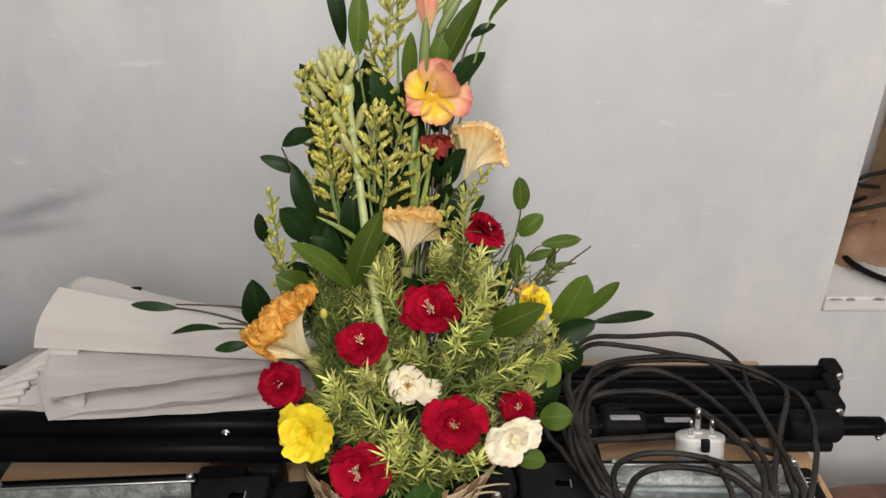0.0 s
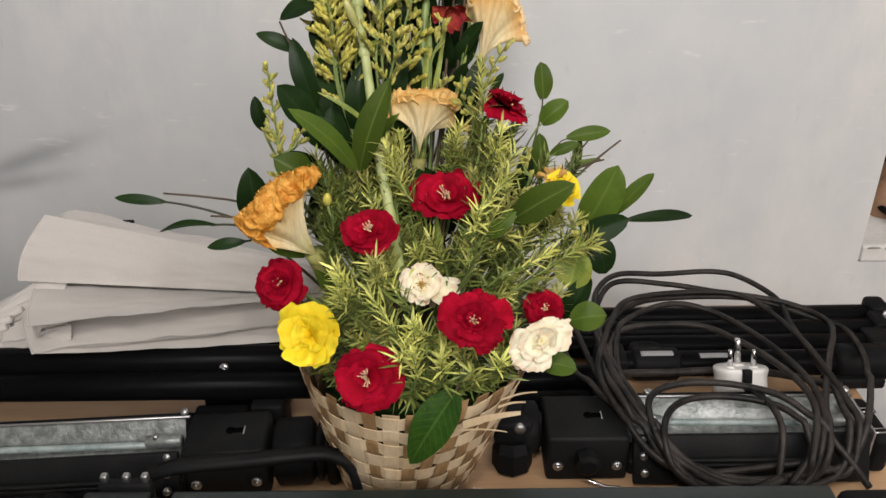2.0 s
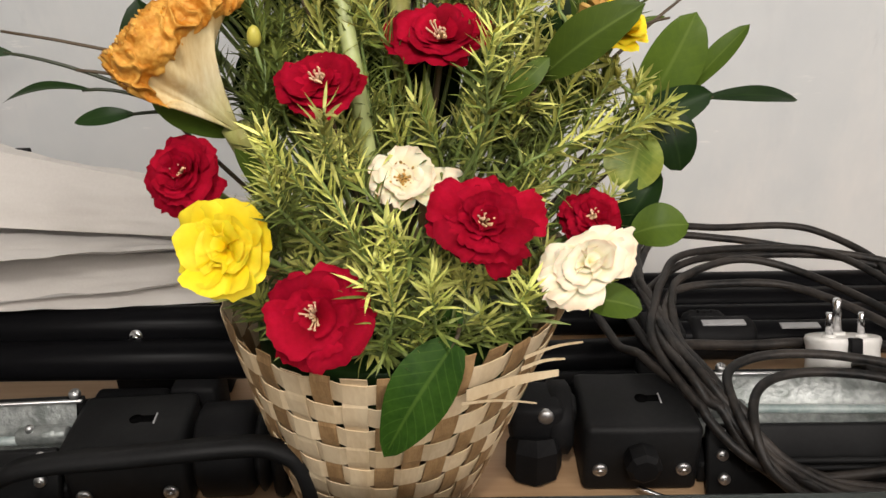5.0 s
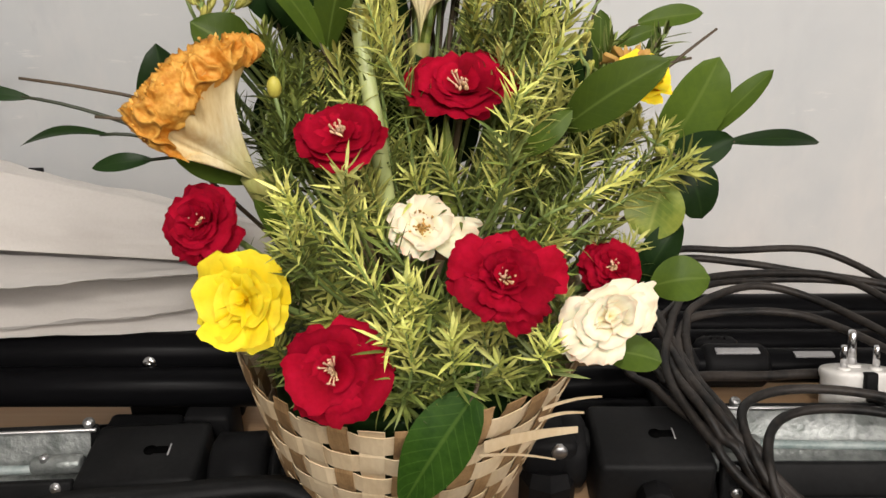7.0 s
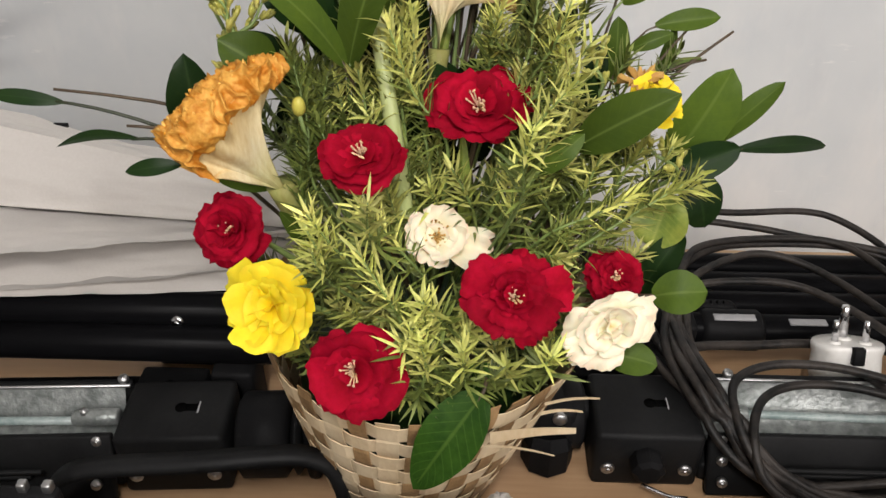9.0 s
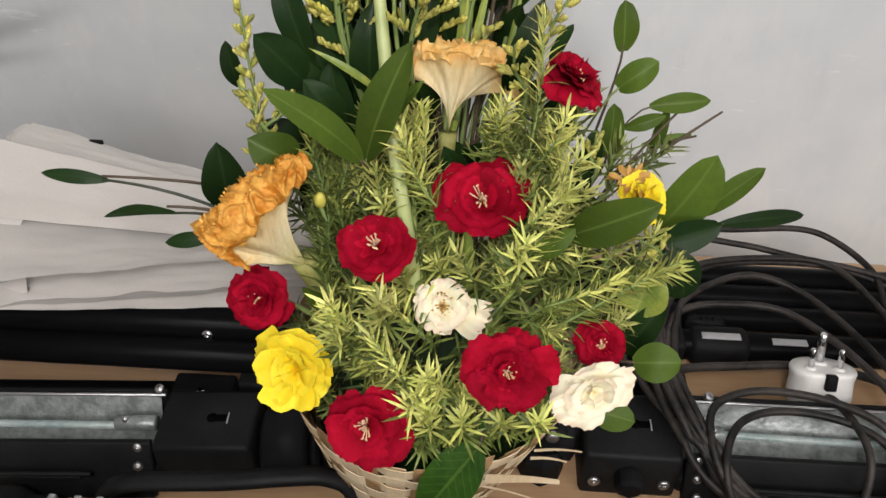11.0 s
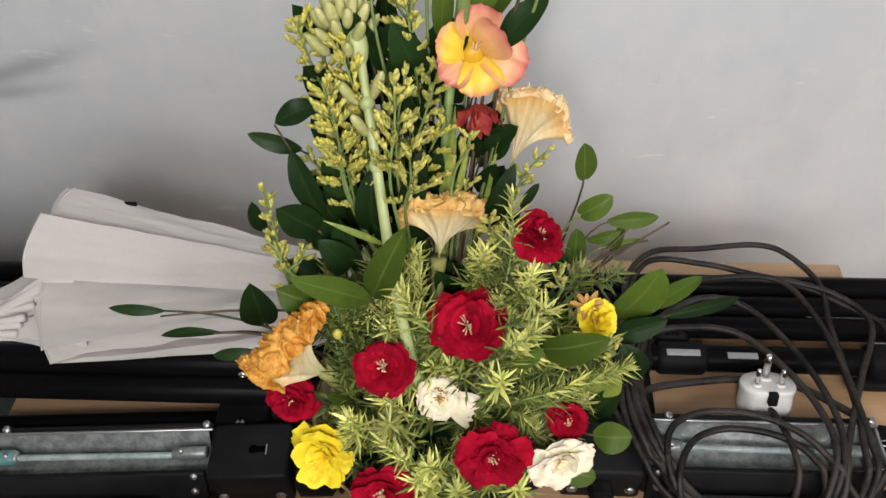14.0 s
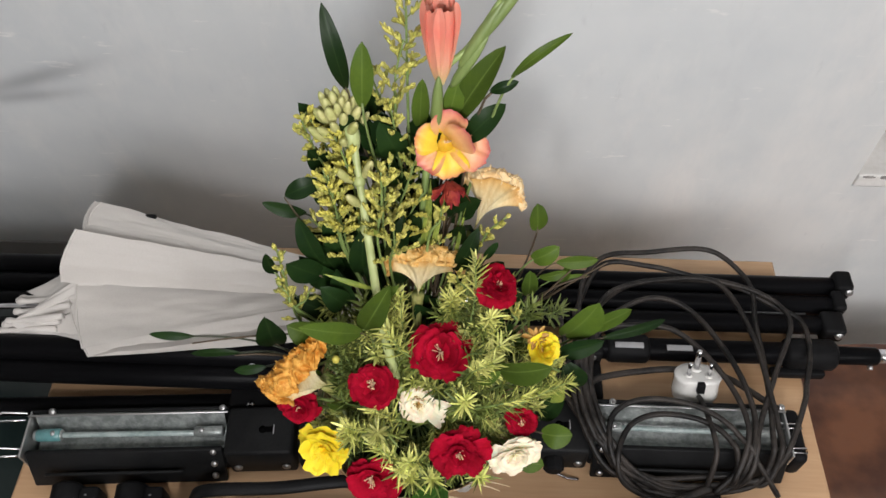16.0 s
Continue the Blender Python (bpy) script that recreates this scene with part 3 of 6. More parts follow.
        for yw in (y0 + 0.018, y1 - 0.020):
            part("wire_end", tube([(x_end - 0.014, yw, z_top - 0.0075), (x_end + 0.019, yw, z_top - 0.0075), (x_end + 0.019, yw - 0.006, z_top - 0.0075), (x_end - 0.010, yw - 0.006, z_top - 0.0075)], 0.0012, 8), CHROME, cap_)
    if wire:
        for yw, zz in ((y1 - 0.004, z_top + 0.002), (y0 + 0.016, z_top - 0.004)):
            part("wire_clip", tube([(x_end + s * 0.002, yw, zz), (x_end + s * 0.034, yw + 0.002, zz), (x_end + s * 0.04, yw - 0.004, zz), (x_end + s * 0.034, yw - 0.010, zz), (x_end + s * 0.002, yw - 0.009, zz)], 0.0014, 8), CHROME, t)
    return t


flood_a = floodlight(-0.196, -0.528, 0.585, 0.649, 0.812, True, "black halogen floodlight with silver reflector lying on the table")
flood_b = floodlight(0.086, 0.416, 0.612, 0.682, 0.808, False, "black halogen floodlight half covered by the coiled cable")
# swivel joint and bent bracket of the first floodlight
part("swivel", rod((-0.190, 0.612, 0.786), (-0.150, 0.612, 0.786), 0.034, 24, 0.06), BLACK_PLASTIC, flood_a)
part("swivel_ring", rod((-0.148, 0.610, 0.785), (-0.140, 0.610, 0.785), 0.030, 24, 0.06), BLACK_METAL, flood_a)
part("swivel_arm", rbox((-0.139, 0.590, 0.753), (-0.126, 0.626, 0.812), 0.006), BLACK_METAL, flood_a)
arm = smooth_path([(-0.315, 0.536, 0.790), (-0.298, 0.534, 0.826), (-0.268, 0.531, 0.846), (-0.200, 0.529, 0.852), (-0.145, 0.534, 0.851), (-0.122, 0.537, 0.845), (-0.106, 0.538, 0.825), (-0.099, 0.538, 0.7535)], 6)


def strap(path, half, thick):
    """A flat bar bent along a path; it stands half wide to each side in y and z."""
    vs, fs = [], []
    for i, p in enumerate(path):
        d = (path[min(i + 1, len(path) - 1)] - path[max(i - 1, 0)]).normalized()
        side = d.cross(Vector((0, 0, 1))).normalized()
        up = side.cross(d)
        for a, b in ((-1, -1), (1, -1), (1, 1), (-1, 1)):
            vs.append(tuple(p + side * half * a + up * thick * b))
    n = len(path)
    for i in range(n - 1):
        for k in range(4):
            q = (k + 1) % 4
            fs.append((i * 4 + k, i * 4 + q, (i + 1) * 4 + q, (i + 1) * 4 + k))
    fs += [(3, 2, 1, 0), tuple((n - 1) * 4 + k for k in range(4))]
    return np.array(vs), fs


part("bracket_arm", strap(arm, 0.0065, 0.0038), BLACK_METAL, flood_a)
for bx, by in ((-0.470, 0.548), (-0.392, 0.546)):
    kn = part("clamp_knob", join(tube([(bx, by + 0.018, 0.778), (bx, by + 0.014, 0.778), (bx, by - 0.012, 0.776), (bx, by - 0.016, 0.776)], [0.014, 0.021, 0.021, 0.016], 9),
                                 rbox((bx + 0.016, by - 0.010, 0.752), (bx + 0.040, by + 0.012, 0.790), 0.005)), BLACK_PLASTIC, flood_a)
    part("bolt", rod((bx + 0.026, by - 0.014, 0.784), (bx + 0.026, by + 0.002, 0.786), 0.0045, 10), STEEL, kn)
flood_a.rotation_euler = (0, 0, radians(3.6))
# swivel of the second floodlight
part("swivel", rod((0.062, 0.655, 0.786), (0.082, 0.655, 0.786), 0.028, 24, 0.06), BLACK_PLASTIC, flood_b)
part("bracket_wire", tube(smooth_path([(0.125, 0.606, 0.760), (0.145, 0.598, 0.757), (0.160, 0.597, 0.756)], 4), 0.0018, 8), CHROME, flood_b)

# black tilting clamp beside the basket
clamp = thing("clamp", (0.055, 0.640, TABLE_Z), "black plastic clamp knob standing on the table", "clamp")
part("body", rbox((0.034, 0.630, TABLE_Z + 0.030), (0.074, 0.668, TABLE_Z + 0.062), 0.006), BLACK_PLASTIC, clamp)
part("knob", tube([(0.053, 0.634, TABLE_Z + 0.0005), (0.053, 0.634, TABLE_Z + 0.006), (0.053, 0.634, TABLE_Z + 0.03), (0.053, 0.636, TABLE_Z + 0.034)], [0.016, 0.021, 0.021, 0.018], 8), BLACK_PLASTIC, clamp, smooth=False)
part("pivot", rod((0.022, 0.650, TABLE_Z + 0.048), (0.084, 0.650, TABLE_Z + 0.048), 0.012, 14), BLACK_METAL, clamp)
part("bolt", rod((0.060, 0.628, TABLE_Z + 0.055), (0.060, 0.650, TABLE_Z + 0.055), 0.006, 10), STEEL, clamp)

# ---- folded light stands ----


def end_bracket(parent, x0, x1, y0, y1, z0, z1, screws):
    b = part("bracket", rbox((x0, y0, z0), (x1, y1, z1), 0.005), BLACK_PLASTIC, parent)
    for c, n in screws:
        part("screw", screw(c, n, 0.006), STEEL, b)
    return b


back = thing("light_stand", (-0.10, 0.86, TABLE_Z), "black folded light stand with tubular legs along the wall", "light stand", "folded light stands")
for y, z, x0, x1 in ((0.893, 0.7655, -0.76, 0.545), (0.861, 0.7650, -0.74, 0.535), (0.829, 0.7645, -0.72, 0.515)):
    part("leg_tube", rod((x0, y, z), (x1, y, z), 0.0142, 18), BLACK_TUBE, back)
end_bracket(back, 0.541, 0.566, 0.878, 0.910, 0.7515, 0.786, [((0.560, 0.8775, 0.776), (0.1, -1, 0.5))])
end_bracket(back, 0.531, 0.549, 0.8455, 0.8775, 0.7515, 0.784, [])
end_bracket(back, 0.508, 0.540, 0.808, 0.8435, 0.7515, 0.782, [((0.530, 0.8075, 0.772), (0.1, -1, 0.5))])
part("label", rbox((0.40, 0.842, 0.7655), (0.495, 0.848, 0.7665), 0.0), GREY_LABEL, back, "pale grey label strip")
part("foot", rod((-0.10, 0.86, TABLE_Z + 0.0005), (-0.06, 0.86, TABLE_Z + 0.014), 0.006, 12), BLACK_PLASTIC, back)

stand_b = thing("light_stand", (0.35, 0.764, TABLE_Z), "black light stand column with a steel spigot over the table edge", "light stand", "folded light stands")
CY, CZ = 0.774, 0.778
part("column", rod((0.165, CY, CZ), (0.50, CY, CZ), 0.0155, 20), BLACK_TUBE, stand_b)
part("collar", rod((0.205, CY, CZ), (0.262, CY, CZ), 0.0195, 20), BLACK_PLASTIC, stand_b)
part("collar", rod((0.444, CY, CZ), (0.512, CY, CZ), 0.0215, 20), BLACK_PLASTIC, stand_b)
part("label", rbox((0.214, CY - 0.009, CZ + 0.0180), (0.252, CY - 0.001, CZ + 0.0199), 0.0003), GREY_LABEL, stand_b, "pale grey label plate")
part("label", rbox((0.284, CY - 0.009, CZ + 0.0140), (0.318, CY - 0.001, CZ + 0.0159), 0.0003), GREY_LABEL, stand_b, "pale grey label plate")
sp = part("spigot_tube", rod((0.512, CY, CZ), (0.570, CY, CZ), 0.0125, 18), BLACK_TUBE, stand_b)
part("spigot", tube([(0.570, CY, CZ), (0.584, CY, CZ), (0.592, CY, CZ), (0.618, CY, CZ)], [0.010, 0.010, 0.0065, 0.0062], 14), CHROME, sp)
part("stud", rod((0.560, CY - 0.011, CZ - 0.006), (0.560, CY - 0.016, CZ - 0.009), 0.0035, 10), STEEL, sp)
part("clamp_plate", rbox((0.425, CY - 0.028, CZ - 0.020), (0.498, CY - 0.016, CZ - 0.006), 0.003), BLACK_PLASTIC, stand_b)
part("lower_column", rod((-0.08, 0.748, 0.770), (0.161, 0.758, 0.772), 0.0160, 18), BLACK_TUBE, stand_b)
part("brace", rod((-0.06, 0.716, 0.766), (0.149, 0.722, 0.766), 0.0135, 16), BLACK_TUBE, stand_b)
brk = part("bracket", join(rbox((0.162, CY - 0.020, 0.7515), (0.198, CY + 0.020, 0.796), 0.004), rbox((0.150, 0.696, 0.7515), (0.196, CY - 0.021, 0.780), 0.004)), BLACK_PLASTIC, stand_b)
part("screw", screw((0.184, CY - 0.0205, 0.787), (0, -1, 0.3), 0.005), STEEL, brk)
part("screw", screw((0.190, 0.6955, 0.769), (0, -1, 0.4), 0.006), STEEL, brk)
part("spring", join(*[rod((0.216 + 0.006 * k, CY + 0.021, 0.778), (0.219 + 0.006 * k, CY + 0.033, 0.778), 0.012, 10) for k in range(4)]), BLACK_PLASTIC, stand_b)

front = thing("light_stand", (-0.45, 0.71, TABLE_Z), "black folded light stand with paired tubes under the umbrella", "light stand", "folded light stands")
for y, z, x0, x1, r in ((0.716, 0.834, -0.80, -0.16, 0.0165), (0.692, 0.818, -0.80, -0.150, 0.0160), (0.748, 0.825, -0.78, -0.17, 0.0165), (0.748, 0.792, -0.78, -0.17, 0.0155)):
    part("leg_tube", rod((x0, y, z), (x1, y, z), r, 18), BLACK_TUBE, front)
part("screw", screw((-0.256, 0.6995, 0.8350), (0, -0.97, 0.20), 0.0058), CHROME, front)
part("trim_line", rod((-0.247, 0.6998, 0.8310), (-0.165, 0.6998, 0.8310), 0.0006, 6), STEEL, front)
part("bracket", rbox((-0.226, 0.668, 0.7515), (-0.190, 0.704, 0.806), 0.004), BLACK_PLASTIC, front)
part("rail", rod((-0.66, 0.6520, 0.780), (-0.228, 0.6765, 0.780), 0.0125, 16), BLACK_TUBE, front)
part("rail_bracket", rbox((-0.290, 0.6625, 0.7685), (-0.232, 0.6900, 0.7940), 0.004), BLACK_PLASTIC, front)
part("screw", screw((-0.260, 0.6650, 0.7945), (0, -0.4, 0.9), 0.0052), CHROME, front)
part("rail_foot", rbox((-0.50, 0.654, TABLE_Z + 0.0005), (-0.47, 0.668, 0.772), 0.003), BLACK_PLASTIC, front)
part("block", rbox((-0.72, 0.735, TABLE_Z + 0.0005), (-0.62, 0.762, 0.778), 0.004), BLACK_PLASTIC, front)
part("block", rbox((-0.30, 0.735, TABLE_Z + 0.0005), (-0.20, 0.762, 0.778), 0.004), BLACK_PLASTIC, front)

# ---- long dark green lamp bar at the front of the table ----
bar = thing("lamp_bar", (0.04, 0.46, TABLE_Z), "long dark green metal bar lamp with black end caps", "lamp")
body = part("top_cover", rbox((-0.250, 0.469, 0.8440), (0.312, 0.505, 0.851), 0.003), GREEN_METAL, bar)
part("front_strip", rbox((-0.249, 0.4705, 0.812), (0.311, 0.504, 0.8435), 0.002), BLACK_METAL, bar)
part("trim_line", rod((-0.244, 0.4695, 0.8455), (0.306, 0.4695, 0.8455), 0.0012, 6), STEEL, body)
part("body", rbox((-0.245, 0.372, TABLE_Z + 0.001), (0.306, 0.468, 0.826), 0.006), BLACK_METAL, bar)
part("back_panel", rbox((-0.245, 0.4685, TABLE_Z + 0.001), (0.306, 0.500, 0.8115), 0.003), BLACK_METAL, bar)
for lx in (-0.02, 0.16):
    part("label", rbox((lx, 0.42, 0.8262), (lx + 0.035, 0.432, 0.8270), 0.0), GREY_LABEL, bar, "pale grey marking plate")
cap = part("end_cap", rbox((-0.332, 0.376, TABLE_Z + 0.001), (-0.252, 0.503, 0.853), 0.012, 3), BLACK_PLASTIC, bar)
part("cap_panel", rbox((-0.322, 0.464, 0.8525), (-0.266, 0.500, 0.8552), 0.0024), GREY_CAP, cap)
part("knob", tube([(-0.332, 0.47, 0.82), (-0.366, 0.47, 0.82), (-0.370, 0.47, 0.82)], [0.034, 0.034, 0.028], 20), BLACK_PLASTIC, cap)
latch = part("latch", rbox((-0.314, 0.5035, 0.838), (-0.268, 0.514, 0.8585), 0.003), BLACK_PLASTIC, cap)
for lx in (-0.311, -0.292, -0.276):
    part("catch", rbox((lx, 0.5060, 0.8580), (lx + 0.006, 0.5125, 0.8660), 0.0015), STEEL, latch, "small steel catch")
part("handle", tube(smooth_path([(-0.33, 0.44, 0.80), (-0.335, 0.41, 0.836), (-0.31, 0.385, 0.846), (-0.28, 0.378, 0.826)], 6), 0.010, 10), BLACK_PLASTIC, cap)
cap = part("end_cap", rbox((0.314, 0.376, TABLE_Z + 0.001), (0.392, 0.503, 0.853), 0.012, 3), BLACK_PLASTIC, bar)
part("knob", tube([(0.392, 0.47, 0.82), (0.420, 0.47, 0.82), (0.424, 0.47, 0.82)], [0.03, 0.03, 0.025], 20), BLACK_PLASTIC, cap)

# ---- folded photo umbrella ----
umb = thing("photo_umbrella", (-0.35, 0.79, 0.84), "white folded photo umbrella lying on the light stands", "umbrella")
# hem corners of the folded panels, from the back over the top to the underside
HEM = [Vector(p) for p in ((-0.470, 0.872, 0.944), (-0.464, 0.807, 0.971), (-0.496, 0.770, 0.907), (-0.441, 0.679, 0.907), (-0.449, 0.688, 0.864), (-0.450, 0.790, 0.842), (-0.470, 0.870, 0.885))]
APEX = Vector((0.020, 0.785, 0.862))


def fold_panel(e0, e1, bulge, seed, near=0.05, sag=0.0, foot=None):
    """One folded panel of cloth from the apex to its hem between two corners, bowed outwards and a little slack."""
    e0, e1 = Vector(e0), Vector(e1)
    mid = (HEM[0] + HEM[3]) / 2 + Vector((0, 0, -0.03))
    a0, a1 = APEX + (e0 - mid) * near, APEX + (e1 - mid) * near
    a1 = Vector(foot) if foot else a1
    n = ((e0 - a0).cross(e1 - a0)).normalized()
    if n.dot((e0 + e1) / 2 - mid) < 0:
        n = -n

    def f(u, v):
        p = a0.lerp(e0, v).lerp(a1.lerp(e1, v), u)
        slack = 0.0035 * noise.noise(Vector((7 * v + seed, 2.5 * u, seed))) + 0.0016 * noise.noise(Vector((20 * v, 9 * u + seed, 1.0)))
        hem = 0.005 * math.sin(math.pi * u) * max(0.0, v - 0.9) * 10
        return p + n * (bulge * math.sin(math.pi * u) * v ** 0.8 + slack * min(1, 3 * v)) + Vector((-hem, 0, -sag * math.sin(math.pi * v)))
    return grid(22, 40, f)


def cloth(e0, e1, bulge, seed, near=0.05, sag=0.0, foot=None):
    sh = fold_panel(e0, e1, bulge, seed, near, sag, foot)
    p = part("panel", sh, CLOTH, umb)
    edge = [Vector(q) for q in sh[0][-23:]]
    part("hem", tube(edge, 0.0011, 6), CLOTH, p)
    return p


cloth(HEM[0], HEM[1] + Vector((0.002, 0.004, -0.016)), 0.001, 1)
cloth(HEM[0] + Vector((0.010, -0.004, 0.004)), HEM[1] + Vector((0.004, 0.012, -0.020)), 0.003, 8)
cloth(HEM[1], HEM[2], 0.005, 2)
cloth(HEM[2] + Vector((0.010, 0.016, -0.014)), HEM[3], 0.006, 3, 0.05, 0.0, (-0.12, 0.784, 0.880))
cloth(HEM[2] + Vector((-0.004, 0.004, -0.026)), HEM[4] + Vector((-0.004, 0.002, 0.0)), 0.002, 4, 0.05, 0.004, (0.0, 0.760, 0.842))
cloth(HEM[4] + Vector((-0.004, 0.002, 0.0)), HEM[5], 0.006, 6)
cloth(HEM[5], HEM[6], 0.004, 7)
cloth(HEM[6], HEM[0], 0.004, 9)


def inner_cone(u, v):
    """The gathered cloth inside the mouth, narrowing to the rib tips."""
    k = (u % 1.0) * len(HEM)
    i = int(k)
    p = HEM[i].lerp(HEM[(i + 1) % len(HEM)], k - i)
    c = Vector((-0.462, 0.780, 0.900))
    p = c + (p - c) * 0.68 + Vector((0.03, 0, -0.024))
    t = 2 * math.pi * u
    e = Vector((-0.556 + 0.014 * math.sin(3 * t), 0.762 + 0.030 * math.cos(t + 0.9), 0.846 + 0.016 * math.sin(t + 0.9)))
    q = p.lerp(e, v ** 0.85)
    pleat = 1 + 0.30 * (((u * 12 + 0.3 * v) % 1.0) - 0.5) * math.sin(math.pi * min(1, v + 0.1))
    m = p.lerp(e, v ** 0.85) * 0 + c.lerp(Vector((-0.556, 0.762, 0.846)), v)
    m.x = q.x
    return m + (q - m) * pleat


part("gathered_cloth", grid(144, 18, inner_cone), CLOTH, umb)
part("shaft", rod((-0.80, 0.765, 0.836), (0.05, 0.79, 0.866), 0.004, 12), CHROME, umb)
for k in range(12):
    t = 2 * math.pi * (k + 0.3) / 12
    q = 0.6 + 0.4 * ((k * 5) % 12) / 12
    e = Vector((-0.570 + 0.010 * math.sin(7 * k), 0.760 + math.cos(t) * 0.032 * q, 0.845 + math.sin(t) * 0.015 * q))
    part("rib_tip", tube([e + Vector((0.07, math.cos(t) * 0.004, math.sin(t) * 0.006 + 0.016)), e + Vector((0.03, 0, 0.006)), e, e + Vector((-0.006, 0, 0)), e + Vector((-0.012, 0, -0.001)), e + Vector((-0.014, 0, -0.001))], [0.0042, 0.0046, 0.0034, 0.0048, 0.0044, 0.002], 9), CLOTH, umb)
part("runner", rod((-0.72, 0.768, 0.839), (-0.68, 0.769, 0.8405), 0.008, 12), BLACK_PLASTIC, umb)
part("eyelet", rbox((-0.402, 0.852, 0.932), (-0.388, 0.858, 0.939), 0.001), BLACK_PLASTIC, umb)

# ---- coiled extension cable and plug ----
cable = thing("cable_coil", (0.31, 0.72, 0.80), "coiled black extension cable lying over the floodlight and stands", "cable")


def lie(y, x):
    """The height on which the cable rests: table front, floodlight, stand tubes."""
    z = float(np.interp(y, [0.53, 0.585, 0.62, 0.69, 0.725, 0.79, 0.845, 0.885, 0.93], [0.756, 0.765, 0.816, 0.816, 0.798, 0.796, 0.788, 0.786, 0.784]))
    if x > 0.455:
        z = max(z - (x - 0.455) * 0.8, 0.792 if y > 0.7 else 0.765)
    return z




def settle(points, closed=False):
    """A smooth run of stiff cable that stays above whatever it crosses."""
    pts = smooth_path(points + points[:1] if closed else points, 9)
    return [(p.x, p.y, max(p.z, lie(p.y, p.x) + 0.0035)) for p in pts]


def coil(k, back):
    """One turn of the coil: the arc over the stands, then round the front and up the near side."""
    j = random.Random(90 + k)
    near = [(0.350 - 0.010 * (k % 3), 0.584 + 0.004 * (k % 4), 0.764 + 0.006 * (k % 3)), (0.275 - 0.012 * (k % 2), 0.580 + 0.005 * (k % 4), 0.763 + 0.006 * (k % 3)),
            (0.214 - 0.006 * (k % 4), 0.596 + 0.005 * (k % 3), 0.790 + 0.005 * (k % 2)), (0.182 - 0.007 * (k % 4), 0.642, 0.822 + 0.004 * (k % 3)), (0.170 - 0.006 * (k % 4), 0.700, 0.824 + 0.004 * (k % 2))]
    turn = [Vector(p) + Vector((j.uniform(-1, 1), j.uniform(-1, 1), j.uniform(0, 1))) * 0.003 for p in back + near]
    part("loop", tube(settle(turn, True), 0.0036, 10, False), RUBBER, cable)


coil(0, [(0.161, 0.785, 0.830), (0.172, 0.849, 0.832), (0.205, 0.884, 0.834), (0.267, 0.902, 0.828), (0.336, 0.915, 0.822), (0.372, 0.899, 0.818), (0.403, 0.862, 0.810), (0.404, 0.802, 0.810), (0.399, 0.728, 0.815), (0.393, 0.648, 0.820), (0.385, 0.600, 0.790)])
coil(1, [(0.160, 0.800, 0.826), (0.200, 0.872, 0.828), (0.265, 0.878, 0.824), (0.329, 0.866, 0.820), (0.399, 0.850, 0.815), (0.438, 0.829, 0.810), (0.444, 0.796, 0.810), (0.415, 0.729, 0.815), (0.376, 0.647, 0.820), (0.360, 0.597, 0.800)])
coil(2, [(0.165, 0.775, 0.826), (0.210, 0.830, 0.820), (0.265, 0.858, 0.815), (0.367, 0.861, 0.810), (0.433, 0.832, 0.805), (0.465, 0.811, 0.800), (0.472, 0.770, 0.800), (0.454, 0.716, 0.805), (0.414, 0.637, 0.805), (0.384, 0.598, 0.785)])
coil(3, [(0.170, 0.770, 0.832), (0.210, 0.833, 0.832), (0.299, 0.861, 0.825), (0.363, 0.854, 0.820), (0.388, 0.779, 0.820), (0.393, 0.694, 0.825), (0.397, 0.625, 0.810), (0.385, 0.592, 0.782)])
coil(4, [(0.176, 0.745, 0.830), (0.195, 0.787, 0.832), (0.256, 0.822, 0.830), (0.311, 0.810, 0.825), (0.356, 0.729, 0.825), (0.368, 0.658, 0.825), (0.358, 0.606, 0.808)])
coil(5, [(0.168, 0.740, 0.826), (0.185, 0.765, 0.830), (0.224, 0.782, 0.830), (0.290, 0.774, 0.830), (0.338, 0.711, 0.830), (0.358, 0.644, 0.825), (0.345, 0.596, 0.800)])
for run in ([(0.122, 0.777, 0.802), (0.138, 0.693, 0.802), (0.157, 0.652, 0.792), (0.178, 0.624, 0.778), (0.205, 0.598, 0.766), (0.250, 0.584, 0.764), (0.310, 0.578, 0.764)],
            [(0.140, 0.800, 0.812), (0.150, 0.710, 0.815), (0.166, 0.655, 0.806), (0.190, 0.615, 0.784), (0.222, 0.590, 0.768), (0.275, 0.574, 0.772), (0.330, 0.576, 0.764)]):
    part("loop", tube(settle([Vector(p) for p in run]), 0.0036, 10), RUBBER, cable)
for inner in ([(0.300, 0.572, 0.764), (0.245, 0.574, 0.768), (0.205, 0.590, 0.800), (0.190, 0.620, 0.822), (0.199, 0.658, 0.825), (0.238, 0.677, 0.825), (0.294, 0.672, 0.825), (0.338, 0.645, 0.825), (0.374, 0.605, 0.800), (0.400, 0.580, 0.770)],
              [(0.350, 0.570, 0.764), (0.270, 0.568, 0.765), (0.212, 0.580, 0.790), (0.200, 0.606, 0.816), (0.218, 0.644, 0.820), (0.255, 0.660, 0.820), (0.305, 0.654, 0.820), (0.336, 0.630, 0.820), (0.346, 0.602, 0.800), (0.321, 0.578, 0.776)]):
    part("loop", tube(settle([Vector(p) for p in inner]), 0.0036, 10), RUBBER, cable)
part("loose_end", tube(smooth_path([(0.20, 0.562, 0.762), (0.245, 0.560, 0.772), (0.285, 0.572, 0.774), (0.316, 0.584, 0.780)], 6), 0.0058, 12), RUBBER, cable, "thick cut cable end")
